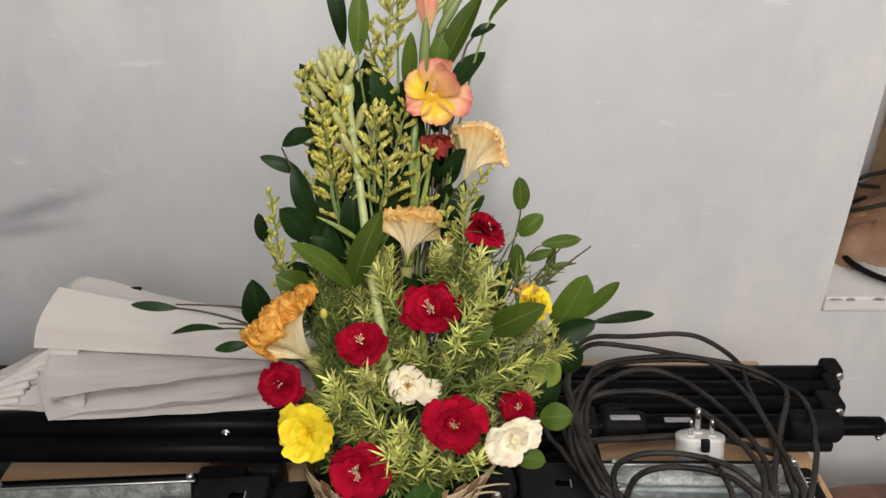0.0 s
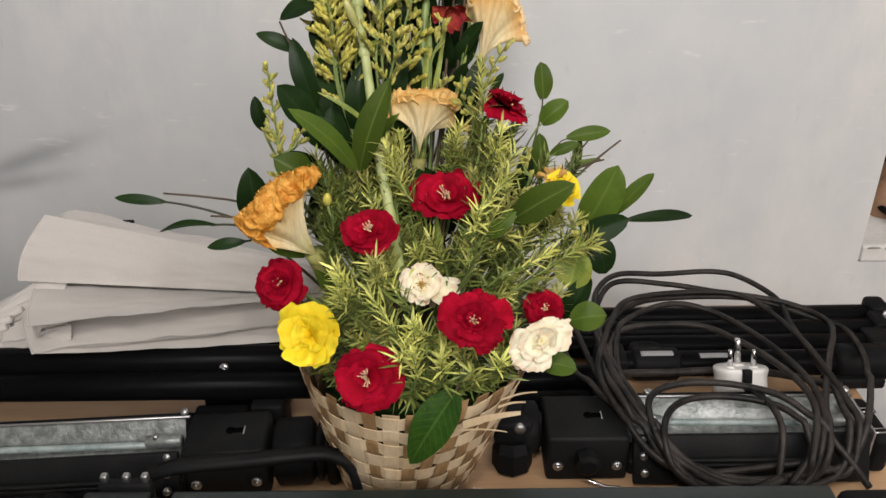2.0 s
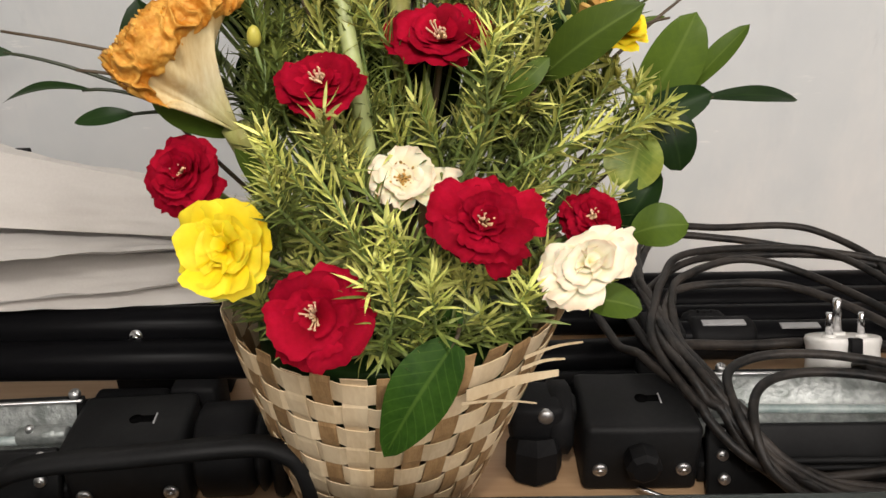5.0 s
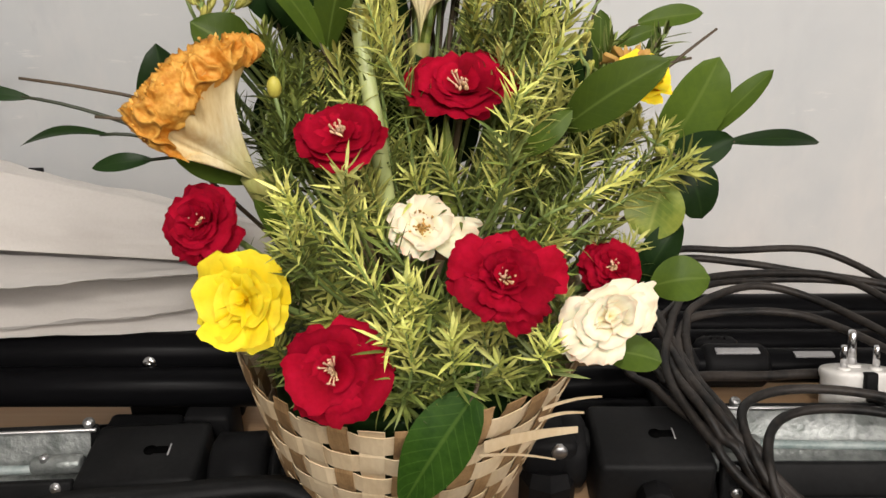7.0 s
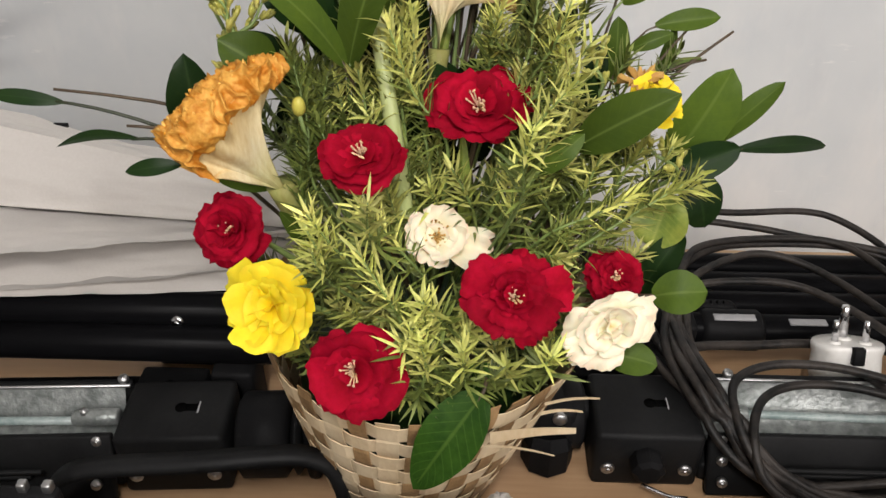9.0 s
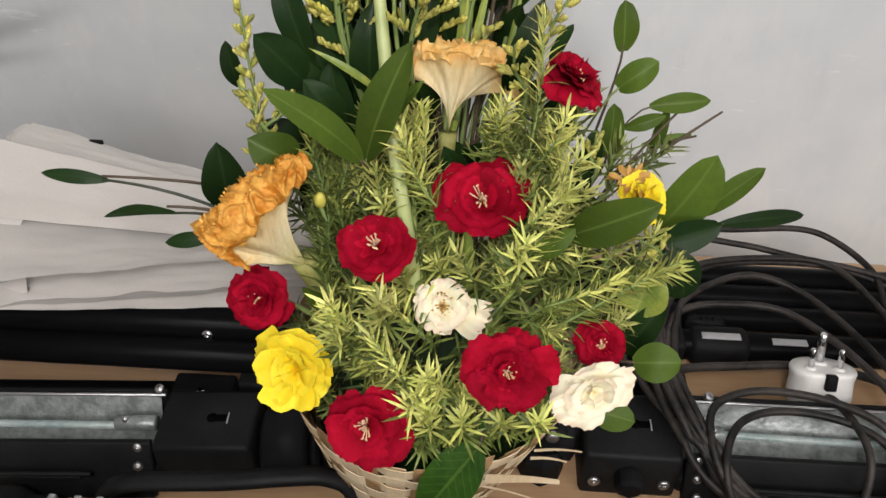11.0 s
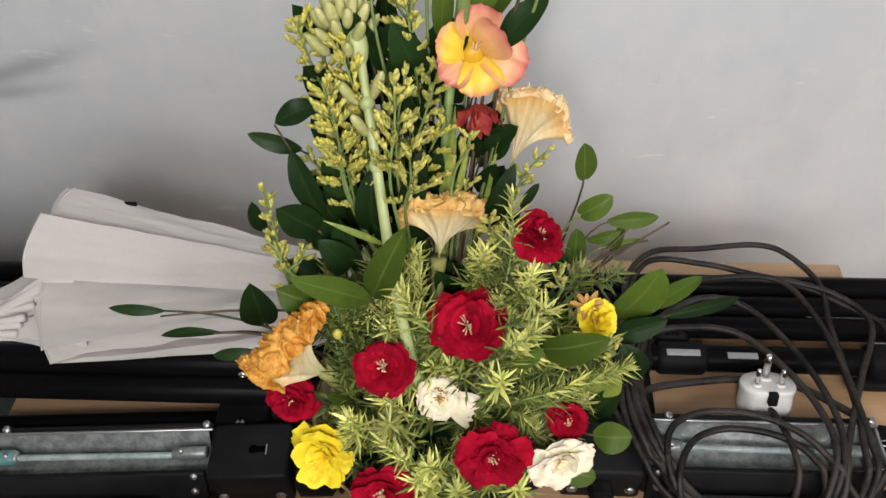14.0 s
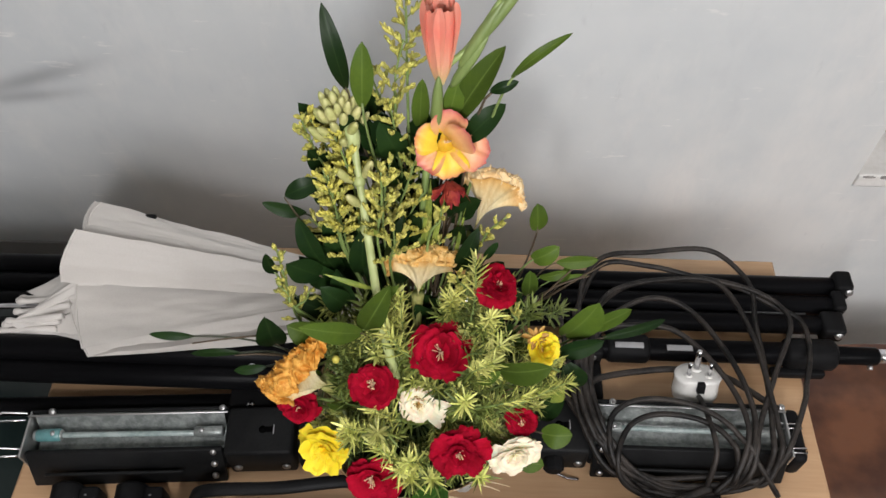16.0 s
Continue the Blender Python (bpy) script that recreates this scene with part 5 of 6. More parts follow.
def sprig(base, tip, mat, seed, size=1.0, density=1.0):
    r = random.Random(seed)
    base, tip = Vector(base), Vector(tip)
    root = base + (HEART - base).normalized() * min(0.06, (HEART - base).length * 0.6)
    d0 = tip - base
    path = smooth_path([root, base, base.lerp(tip, 0.5) + Vector((r.uniform(-1, 1), r.uniform(-1, 0), r.uniform(-1, 1))) * 0.004, tip], 6)
    t = thing("needle_sprig", tuple(root), "yellow-green sprig of fine needle leaves in the basket" if mat is NEEDLE else "deep green sprig of fine needle leaves in the basket", "foliage", "needle sprigs")
    part("stem", tube(path, [0.0013 - 0.0008 * k / (len(path) - 1) for k in range(len(path))], 5), GREEN_STEM, t)
    old, young = ([], []), ([], [])
    ln_path = d0.length
    n = int((ln_path / 0.00150 + 13) * density)
    for k in range(n):
        v = (k + r.random()) / n
        q = 6 + v * (len(path) - 7)
        i = min(int(q), len(path) - 2)
        p = path[i].lerp(path[i + 1], q - i)
        d, a, b = frame_at(path[i + 1] - path[i])
        ang = k * 2.4 + r.uniform(-0.3, 0.3)
        side = a * math.cos(ang) + b * math.sin(ang)
        open_ = r.uniform(0.70, 1.20) * (1 - 0.22 * v)
        nd = (d * math.cos(open_) + side * math.sin(open_)).normalized()
        ln = size * r.uniform(0.014, 0.0235) * (1 - 0.3 * v * v)
        a1, b1 = needle(p, nd, d, ln, size * r.uniform(0.00085, 0.00130), r.uniform(-0.40, 0.25))
        # lower needles go dark: older growth, plus shade inside the sprig put into colour
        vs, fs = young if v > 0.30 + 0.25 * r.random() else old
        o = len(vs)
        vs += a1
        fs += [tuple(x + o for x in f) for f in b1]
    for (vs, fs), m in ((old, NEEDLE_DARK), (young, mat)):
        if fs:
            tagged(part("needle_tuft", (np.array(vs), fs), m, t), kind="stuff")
    return t


SPRIGS_A = [
    (-0.038, 0.570, 1.061, -0.048, 0.600, 1.145), (-0.057, 0.590, 1.049, -0.054, 0.600, 1.140), (-0.028, 0.590, 1.062, -0.059, 0.590, 1.132),
    (0.013, 0.610, 1.097, 0.018, 0.630, 1.186), (0.014, 0.610, 1.087, 0.034, 0.600, 1.140), (0.002, 0.620, 1.077, -0.006, 0.610, 1.131),
    (0.013, 0.590, 1.085, 0.043, 0.580, 1.126), (0.011, 0.555, 1.047, 0.014, 0.540, 1.097), (0.007, 0.580, 1.052, 0.038, 0.570, 1.111)]
SPRIGS_B = [
    (0.041, 0.570, 1.004, 0.112, 0.585, 1.051), (0.028, 0.570, 1.017, 0.076, 0.575, 1.043), (0.016, 0.550, 1.017, 0.038, 0.535, 1.026),
    (-0.038, 0.540, 1.002, -0.073, 0.525, 1.068), (-0.062, 0.545, 0.993, -0.097, 0.530, 1.055), (-0.085, 0.540, 0.999, -0.096, 0.530, 1.031),
    (-0.046, 0.530, 0.975, -0.071, 0.520, 1.040), (-0.038, 0.530, 0.946, -0.039, 0.515, 1.012), (-0.022, 0.530, 0.962, -0.013, 0.510, 0.994),
    (0.041, 0.530, 0.980, 0.028, 0.515, 0.989), (-0.050, 0.520, 0.939, -0.055, 0.505, 0.949), (0.029, 0.590, 1.075, 0.005, 0.590, 1.105)]
SPRIGS_C = [
    (-0.061, 0.540, 1.024, -0.064, 0.520, 1.068), (-0.086, 0.545, 1.002, -0.097, 0.530, 1.044), (-0.046, 0.530, 0.956, -0.044, 0.515, 0.994),
    (-0.028, 0.530, 0.984, -0.038, 0.515, 1.012), (-0.041, 0.525, 0.938, -0.039, 0.510, 0.987), (-0.017, 0.525, 0.945, -0.017, 0.510, 0.984),
    (0.031, 0.530, 0.949, 0.032, 0.515, 0.977), (0.002, 0.575, 1.006, 0.007, 0.570, 1.060), (0.013, 0.580, 1.044, 0.030, 0.580, 1.081),
    (0.069, 0.585, 1.032, 0.115, 0.590, 1.039),
    (0.046, 0.592, 1.020, 0.060, 0.590, 1.066), (0.062, 0.596, 1.022, 0.082, 0.596, 1.062), (0.030, 0.596, 1.030, 0.040, 0.592, 1.078), (0.080, 0.600, 1.020, 0.100, 0.604, 1.058), (0.050, 0.575, 0.985, 0.075, 0.570, 1.022)]
SPRIGS_D = [
    (-0.102, 0.580, 1.041, -0.112, 0.600, 1.112), (-0.108, 0.600, 1.048, -0.093, 0.600, 1.098), (-0.120, 0.600, 1.048, -0.104, 0.610, 1.103),
    (-0.094, 0.580, 1.045, -0.099, 0.590, 1.078), (-0.101, 0.570, 1.016, -0.108, 0.580, 1.057)]
BLOOMS = [((-0.013, 0.594, 1.083), 0.030), ((-0.072, 0.567, 1.067), 0.027), ((0.010, 0.528, 1.003), 0.031), ((-0.078, 0.517, 0.954), 0.029), ((-0.148, 0.565, 1.022), 0.023), ((0.0701, 0.5700, 0.9892), 0.021),
          ((0.038, 0.626, 1.150), 0.022), ((-0.122, 0.535, 0.990), 0.030), ((0.062, 0.540, 0.978), 0.030), ((-0.030, 0.576, 1.010), 0.024), ((-0.030, 0.655, 1.120), 0.030), ((-0.135, 0.570, 1.075), 0.030), ((0.082, 0.602, 1.085), 0.016)]
# mean direction towards the camera; sprigs are placed to fit its view of the blooms
TO_VIEWER = Vector((0.0, -0.82, 0.57))


def clear_of_blooms(*points):
    for c, size in BLOOMS:
        for p in points:
            q = Vector(p) - Vector(c)
            along = q.dot(TO_VIEWER)
            if along > -0.012 and (q - TO_VIEWER * along).length < size:
                return False
    return True


def step_back(row):
    """A sprig that would hide a bloom from the camera stands behind it instead."""
    p, q = Vector(row[:3]), Vector(row[3:])
    return (p, q) if clear_of_blooms(q, p.lerp(q, 0.6)) else (p - TO_VIEWER * 0.030, q - TO_VIEWER * 0.030)


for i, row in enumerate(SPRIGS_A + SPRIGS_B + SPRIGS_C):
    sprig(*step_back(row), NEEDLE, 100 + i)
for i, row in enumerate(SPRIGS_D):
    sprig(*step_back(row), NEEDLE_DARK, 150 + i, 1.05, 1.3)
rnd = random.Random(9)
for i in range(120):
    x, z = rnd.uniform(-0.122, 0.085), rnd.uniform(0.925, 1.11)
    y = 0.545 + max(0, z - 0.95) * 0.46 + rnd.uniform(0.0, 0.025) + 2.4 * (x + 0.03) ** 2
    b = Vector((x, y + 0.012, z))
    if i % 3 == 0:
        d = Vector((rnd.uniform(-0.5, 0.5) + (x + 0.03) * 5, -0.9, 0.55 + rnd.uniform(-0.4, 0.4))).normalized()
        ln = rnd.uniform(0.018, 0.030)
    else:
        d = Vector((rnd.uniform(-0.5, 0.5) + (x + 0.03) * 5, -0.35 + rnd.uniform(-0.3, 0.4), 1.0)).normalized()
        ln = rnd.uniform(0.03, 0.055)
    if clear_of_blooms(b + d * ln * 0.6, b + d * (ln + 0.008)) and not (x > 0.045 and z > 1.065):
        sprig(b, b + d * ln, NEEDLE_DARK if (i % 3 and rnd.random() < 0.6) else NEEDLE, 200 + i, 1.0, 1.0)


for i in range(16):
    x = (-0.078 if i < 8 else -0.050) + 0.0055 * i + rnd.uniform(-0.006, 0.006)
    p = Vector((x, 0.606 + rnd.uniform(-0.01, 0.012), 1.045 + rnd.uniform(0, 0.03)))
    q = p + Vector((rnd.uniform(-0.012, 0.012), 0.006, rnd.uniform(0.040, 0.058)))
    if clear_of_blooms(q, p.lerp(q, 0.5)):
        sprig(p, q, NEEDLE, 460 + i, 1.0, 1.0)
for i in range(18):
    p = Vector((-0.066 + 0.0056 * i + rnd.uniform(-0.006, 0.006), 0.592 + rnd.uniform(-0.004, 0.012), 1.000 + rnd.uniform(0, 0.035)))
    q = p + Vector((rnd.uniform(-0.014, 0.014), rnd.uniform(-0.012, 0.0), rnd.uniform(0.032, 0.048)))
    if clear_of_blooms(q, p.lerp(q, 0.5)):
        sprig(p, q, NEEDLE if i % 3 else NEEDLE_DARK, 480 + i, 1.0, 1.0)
# rim sprigs mostly in the dark copy, painting the dimmer foot of the arrangement
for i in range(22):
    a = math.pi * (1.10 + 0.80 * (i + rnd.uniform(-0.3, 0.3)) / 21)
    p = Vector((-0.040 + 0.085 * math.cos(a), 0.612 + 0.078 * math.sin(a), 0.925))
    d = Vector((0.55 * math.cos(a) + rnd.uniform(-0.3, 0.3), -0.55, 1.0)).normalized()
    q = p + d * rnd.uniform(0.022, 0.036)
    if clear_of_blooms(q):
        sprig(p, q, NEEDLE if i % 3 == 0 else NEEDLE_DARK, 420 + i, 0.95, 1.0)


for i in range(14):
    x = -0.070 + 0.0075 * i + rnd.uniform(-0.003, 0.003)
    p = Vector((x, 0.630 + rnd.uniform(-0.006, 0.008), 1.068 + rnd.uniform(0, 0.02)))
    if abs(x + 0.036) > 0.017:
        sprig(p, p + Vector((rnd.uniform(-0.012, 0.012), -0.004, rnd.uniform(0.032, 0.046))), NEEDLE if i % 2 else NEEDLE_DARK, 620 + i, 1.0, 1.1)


# ---- bud sprays ----


def spray(base, tip, mat, seed, spread=0.019, buds=18):
    r = random.Random(seed)
    base, tip = Vector(base), Vector(tip)
    root = base + (HEART + Vector((0, 0.02, 0.05)) - base).normalized() * 0.07
    path = smooth_path([root, base, base.lerp(tip, 0.55) + Vector((r.uniform(-1, 1), r.uniform(-1, 1), 0)) * 0.004, tip], 6)
    t = thing("bud_spray", tuple(root), "tall spray of tiny yellow-green buds", "flower", "bud sprays")
    shapes, twigs_ = [], [tube(path, [0.0016 - 0.0009 * k / (len(path) - 1) for k in range(len(path))], 6)]
    ln = (tip - base).length
    n = max(6, int(ln / 0.0055))
    for k in range(n):
        v = (k + 0.3) / n
        q = 6 + v * (len(path) - 7)
        i = min(int(q), len(path) - 2)
        p = path[i].lerp(path[i + 1], q - i)
        d, a, b = frame_at(path[i + 1] - path[i])
        ang = k * 2.4 + r.uniform(-0.4, 0.4)
        side = a * math.cos(ang) + b * math.sin(ang)
        e = p + (d * 0.75 + side) * spread * (1.05 - 0.75 * v) * r.uniform(0.8, 1.2)
        twigs_.append(tube([p, p.lerp(e, 0.5) + d * 0.001, e], [0.0006, 0.0005, 0.0004], 5))
        m = int(buds * (1.0 - 0.4 * v))
        for j in range(m):
            w = 0.25 + 0.75 * (j + 0.5) / m
            dirn = ((e - p).normalized() + d * 0.7 + Vector((r.uniform(-1, 1), r.uniform(-1, 1), r.uniform(-0.4, 1))) * 0.75).normalized()
            c = p.lerp(e, w) + dirn * r.uniform(0.001, 0.0035)
            shapes.append(blob(c, dirn, r.uniform(0.0052, 0.0082), r.uniform(0.0009, 0.00150), 4, 6, -0.3))
    part("stem", join(*twigs_), GREEN_STEM, t)
    tagged(part("panicle", join(*shapes), mat, t), kind="stuff")


GOLD_A = [
    (-0.100, 0.660, 1.152, -0.106, 0.670, 1.241), (-0.091, 0.680, 1.160, -0.119, 0.680, 1.222), (-0.085, 0.670, 1.156, -0.097, 0.690, 1.254),
    (-0.106, 0.700, 1.183, -0.127, 0.700, 1.272), (-0.085, 0.700, 1.192, -0.097, 0.700, 1.263), (-0.063, 0.660, 1.171, -0.055, 0.680, 1.246),
    (-0.055, 0.680, 1.162, -0.033, 0.700, 1.239), (-0.046, 0.700, 1.153, -0.055, 0.710, 1.287), (-0.053, 0.720, 1.244, -0.070, 0.720, 1.307),
    (-0.052, 0.720, 1.264, -0.043, 0.730, 1.333), (-0.042, 0.730, 1.287, -0.040, 0.740, 1.400), (-0.057, 0.640, 1.156, -0.051, 0.640, 1.214)]
GOLD_B = [
    (-0.023, 0.660, 1.173, -0.012, 0.660, 1.213), (-0.035, 0.670, 1.132, -0.008, 0.670, 1.160), (-0.143, 0.620, 1.083, -0.155, 0.640, 1.182),
    (-0.144, 0.620, 1.104, -0.130, 0.630, 1.130), (-0.146, 0.620, 1.113, -0.160, 0.630, 1.134), (0.012, 0.630, 1.129, 0.003, 0.620, 1.172),
    (0.020, 0.670, 1.137, 0.044, 0.670, 1.191), (0.058, 0.630, 1.075, 0.058, 0.630, 1.106), (0.102, 0.600, 1.039, 0.080, 0.600, 1.071)]
for i, row in enumerate(GOLD_A):
    spray(row[:3], row[3:], BUD if i not in (2, 4) else GOLD_BUD, 300 + i)
rnd = random.Random(44)
for i, row in enumerate(GOLD_A[:8]):
    j = Vector((rnd.uniform(-0.012, 0.012), rnd.uniform(-0.012, 0.01), rnd.uniform(-0.03, 0.01)))
    spray(Vector(row[:3]) + j, Vector(row[3:]) + j * 1.4, BUD if i % 3 else GOLD_BUD, 360 + i)
for i, row in enumerate(GOLD_B):
    spray(row[:3], row[3:], BUD, 330 + i, 0.009, 10)


# ---- roses and other flowers ----


def petal(length, width, tilt0, tilt1, ruff, seed, cup=0.25, r0=0.0, point=0.0, nu=8, nv=7, ragged=0.035):
    """A petal in its own frame: it grows along +x from the flower's middle, with z along the flower's axis."""
    r = random.Random(seed)
    ph, ph2, notch = r.uniform(0, 6.28), r.uniform(0, 6.28), r.uniform(-0.10, 0.12)
    rad, hgt = [r0], [0.0]
    for j in range(nv):
        t = tilt0 + (tilt1 - tilt0) * ((j + 0.5) / nv)
        rad.append(rad[-1] + length / nv * math.cos(t))
        hgt.append(hgt[-1] + length / nv * math.sin(t))

    def f(u, v):
        x = 2 * u - 1
        j = min(int(v * nv), nv - 1)
        q = v * nv - j
        s = 1 - ((0.20 if point else 0.03) + notch * 0.5) * x * x * v - notch * 0.3 * v * math.cos(3 * x) + 0.07 * v ** 3 * noise.noise(Vector((5.5 * x, seed * 0.71, 3.0)))
        rr = (rad[j] + (rad[j + 1] - rad[j]) * q - r0) * s + r0
        frill = ragged * v ** 3 * noise.noise(Vector((11.0 * x, seed * 1.3, 7.0)))
        hh = hgt[j] + (hgt[j + 1] - hgt[j]) * q
        w = width / 2 * (v ** 0.55) * (1 - (0.12 + 0.75 * point) * max(0.0, (v - 0.55) / 0.45) ** 2) + 0.0006
        z = hh + cup * x * x * w + ruff * length * v * v * (0.55 * math.sin(3.4 * x + ph) + 0.3 * math.sin(8 * x + ph2 + 3 * v)) + length * v * (0.07 * noise.noise(Vector((2.2 * x + seed, 2.6 * v, seed * 0.37))) + 0.035 * noise.noise(Vector((6.5 * x + seed, 4.5 * v, seed * 0.53))))
        if point == 0.0:
            # the rim follows the round outline of the bloom
            rr = math.sqrt(max(rr * rr - 0.8 * (x * w) ** 2 * v, (0.30 * rr) ** 2)) * (1 + frill)
        return (rr, x * w, z)
    return grid(nu, nv, f)


def axis_matrix(centre, normal, spin):
    d, a, b = frame_at(normal)
    m = Matrix((a, b, d)).transposed().to_4x4()
    return Matrix.Translation(centre) @ m @ Matrix.Rotation(spin, 4, "Z")


def rose(centre, normal, radius, mat, seed, label, kind="open", wide=1.0, reach=(1, 0, 0), ahead=0.0, behind=0.0):
    """wide draws the bloom out along reach; petals grow longer towards and away from it."""
    r = random.Random(seed)
    centre = Vector(centre)
    t = thing("rose", tuple(centre), label, "flower", "roses in the basket")
    n = Vector(normal).normalized()
    way = Vector(reach)
    stretched = Matrix.Scale(wide, 4, (way - n * way.dot(n)).normalized())
    # rows of petals: count, length, rise at the foot, rise at the rim, breadth, sideways cup
    if kind == "open":
        layers = [(5, 1.0, 0.22, -0.04, 1.50, -0.04), (5, 0.86, 0.28, 0.04, 1.35, 0.0), (5, 0.62, 0.36, 0.10, 1.15, 0.05), (3, 0.40, 0.50, 0.22, 0.95, 0.10)]
    elif kind == "double":
        layers = [(8, 1.0, 0.25, -0.55, 1.10, -0.15), (8, 0.92, 0.60, -0.25, 1.05, -0.05), (8, 0.80, 0.90, 0.10, 0.95, 0.15), (7, 0.66, 1.10, 0.50, 0.85, 0.3), (6, 0.52, 1.30, 0.9, 0.75, 0.4), (4, 0.36, 1.4, 1.2, 0.7, 0.5)]
    elif kind == "ruffled":
        layers = [(8, 1.0, 0.22, -0.22, 1.0, -0.08), (8, 0.88, 0.36, -0.08, 0.92, -0.03), (7, 0.72, 0.50, 0.06, 0.85, 0.06), (6, 0.54, 0.66, 0.22, 0.75, 0.15), (5, 0.34, 0.9, 0.5, 0.65, 0.25)]
    elif kind == "cabbage":
        layers = [(4, 1.0, 0.35, -0.12, 1.75, -0.06), (5, 0.90, 0.50, 0.08, 1.45, 0.0), (4, 0.72, 0.65, 0.25, 1.35, 0.08), (4, 0.52, 0.85, 0.50, 1.15, 0.18), (3, 0.32, 1.1, 0.9, 0.95, 0.3)]
    elif kind == "loose":
        layers = [(5, 1.0, 0.32, -0.05, 1.5, 0.05), (4, 0.78, 0.55, 0.25, 1.35, 0.15), (3, 0.46, 0.9, 0.6, 1.1, 0.3)]
    elif kind == "full":
        layers = [(7, 1.0, 0.20, -0.45, 1.30, -0.10), (7, 0.90, 0.50, -0.20, 1.15, 0.0), (6, 0.74, 0.75, 0.05, 1.05, 0.15), (6, 0.56, 1.0, 0.35, 0.9, 0.25), (4, 0.38, 1.25, 0.7, 0.9, 0.35)]
    else:
        layers = [(6, 1.0, 0.55, 0.10, 1.3, 0.0), (6, 0.88, 0.95, 0.55, 1.2, 0.2), (5, 0.70, 1.2, 1.0, 1.0, 0.4), (4, 0.5, 1.4, 1.35, 0.95, 0.5)]
    k = 0
    for li, (cnt, ln, t0, t1, wd, cup) in enumerate(layers):
        for i in range(cnt):
            a = 2 * math.pi * (i + 0.5 * (li % 2)) / cnt + r.uniform(-0.3, 0.3)
            wild = {"double": 1.8, "cabbage": 1.5, "loose": 1.5, "ruffled": 1.4}.get(kind, 1.15)
            along = (axis_matrix((0, 0, 0), n, a) @ Vector((1, 0, 0))).dot(Vector(reach).normalized())
            grown = 1 + (ahead * along ** 2 if along > 0 else behind * along ** 2)
            sh = petal(grown * radius * ln * (1 + wild * r.uniform(-0.13, 0.10)), radius * wd * r.uniform(0.85, 1.15), t0 + wild * r.uniform(-0.15, 0.15), t1 + wild * r.uniform(-0.3, 0.35), r.uniform(0.05, 0.12) * {"double": 1.9, "cabbage": 2.0, "loose": 1.9, "open": 0.95}.get(kind, 1.3), seed * 40 + k, cup + r.uniform(-0.1, 0.15), nu=14, nv=10, ragged=0.12 if kind in ("double", "loose") else 0.08)
            part("petal", moved(sh, Matrix.Translation(centre) @ stretched @ Matrix.Translation(-centre) @ axis_matrix(centre + n * 0.0004 * li, n, a)), mat, t)
            k += 1
    if kind in ("open", "full", "ruffled") and mat is RED or seed == 10:
        sh = []
        for i in range(36 if seed == 10 else 18):
            a, q = r.uniform(0, 6.28), r.uniform(0.02, 0.34 if seed == 10 else 0.22) * radius
            d, e, g = frame_at(n)
            p = centre + n * 0.002 + (e * math.cos(a) + g * math.sin(a)) * q * 0.4
            tip = centre + n * ((0.0030 if seed == 10 else 0.0045) + radius * r.uniform(0.02, 0.12)) + (e * math.cos(a) + g * math.sin(a)) * q * 1.25
            sh.append(tube([p, tip], [0.0005, 0.0004], 4))
            sh.append(blob(tip, n + e * r.uniform(-1, 1), 0.0030, 0.0007, 3, 5))
        tagged(part("stamen_tuft", join(*sh), DRY if seed == 10 else STAMEN, t, "dried brown stamens" if seed == 10 else "pale pinkish stamens"), kind="stuff")
    foot = HEART + (centre - HEART) * 0.25
    foot.z = min(foot.z, centre.z - 0.03)
    part("stem", tube(bezier(foot, foot.lerp(centre, 0.5), centre - n * 0.03, centre - n * 0.002, 8), 0.0019, 7), BROWN_STEM if seed in (1, 2) else GREEN_STEM, t)
    part("calyx", blob(centre - n * 0.003, n, 0.008, radius * 0.18, 4, 8), GREEN_STEM, t)
    return t


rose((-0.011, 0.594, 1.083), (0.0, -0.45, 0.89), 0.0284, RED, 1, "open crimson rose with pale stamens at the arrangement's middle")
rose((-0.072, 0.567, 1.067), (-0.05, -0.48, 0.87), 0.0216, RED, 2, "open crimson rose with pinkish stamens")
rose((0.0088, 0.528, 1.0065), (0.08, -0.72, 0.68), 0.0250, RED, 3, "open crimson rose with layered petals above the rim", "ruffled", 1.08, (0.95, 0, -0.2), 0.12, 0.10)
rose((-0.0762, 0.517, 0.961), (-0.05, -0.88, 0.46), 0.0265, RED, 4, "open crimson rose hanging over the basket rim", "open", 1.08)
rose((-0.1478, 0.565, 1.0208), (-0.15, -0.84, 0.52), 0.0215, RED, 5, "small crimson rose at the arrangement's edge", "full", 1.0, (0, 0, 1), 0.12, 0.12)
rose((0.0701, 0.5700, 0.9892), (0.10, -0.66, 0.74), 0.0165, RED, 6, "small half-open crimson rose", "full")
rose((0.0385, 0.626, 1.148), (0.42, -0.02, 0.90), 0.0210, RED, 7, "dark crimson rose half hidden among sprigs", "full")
rose((-0.1212, 0.535, 0.992), (-0.20, -0.86, 0.47), 0.0272, YELLOW, 8, "full yellow rose with crumpled petals", "cabbage")
rose((0.0652, 0.541, 0.9765), (-0.02, -0.82, 0.57), 0.0160, CREAM, 9, "full cream-white rose with crumpled petals", "cabbage", 1.4, (0.78, 0, 0.62), 0.65, 0.85)
rose((-0.0330, 0.576, 1.0112), (0.06, -0.72, 0.69), 0.0205, CREAM, 10, "fading cream rose with a brown centre", "loose", 1.0, (0.85, 0, -0.45), 0.55, 0.0)
rose((0.084, 0.601, 1.083), (0.20, -0.50, 0.80), 0.0165, YELLOW, 11, "small wilting yellow rose with dried tips", "cup")
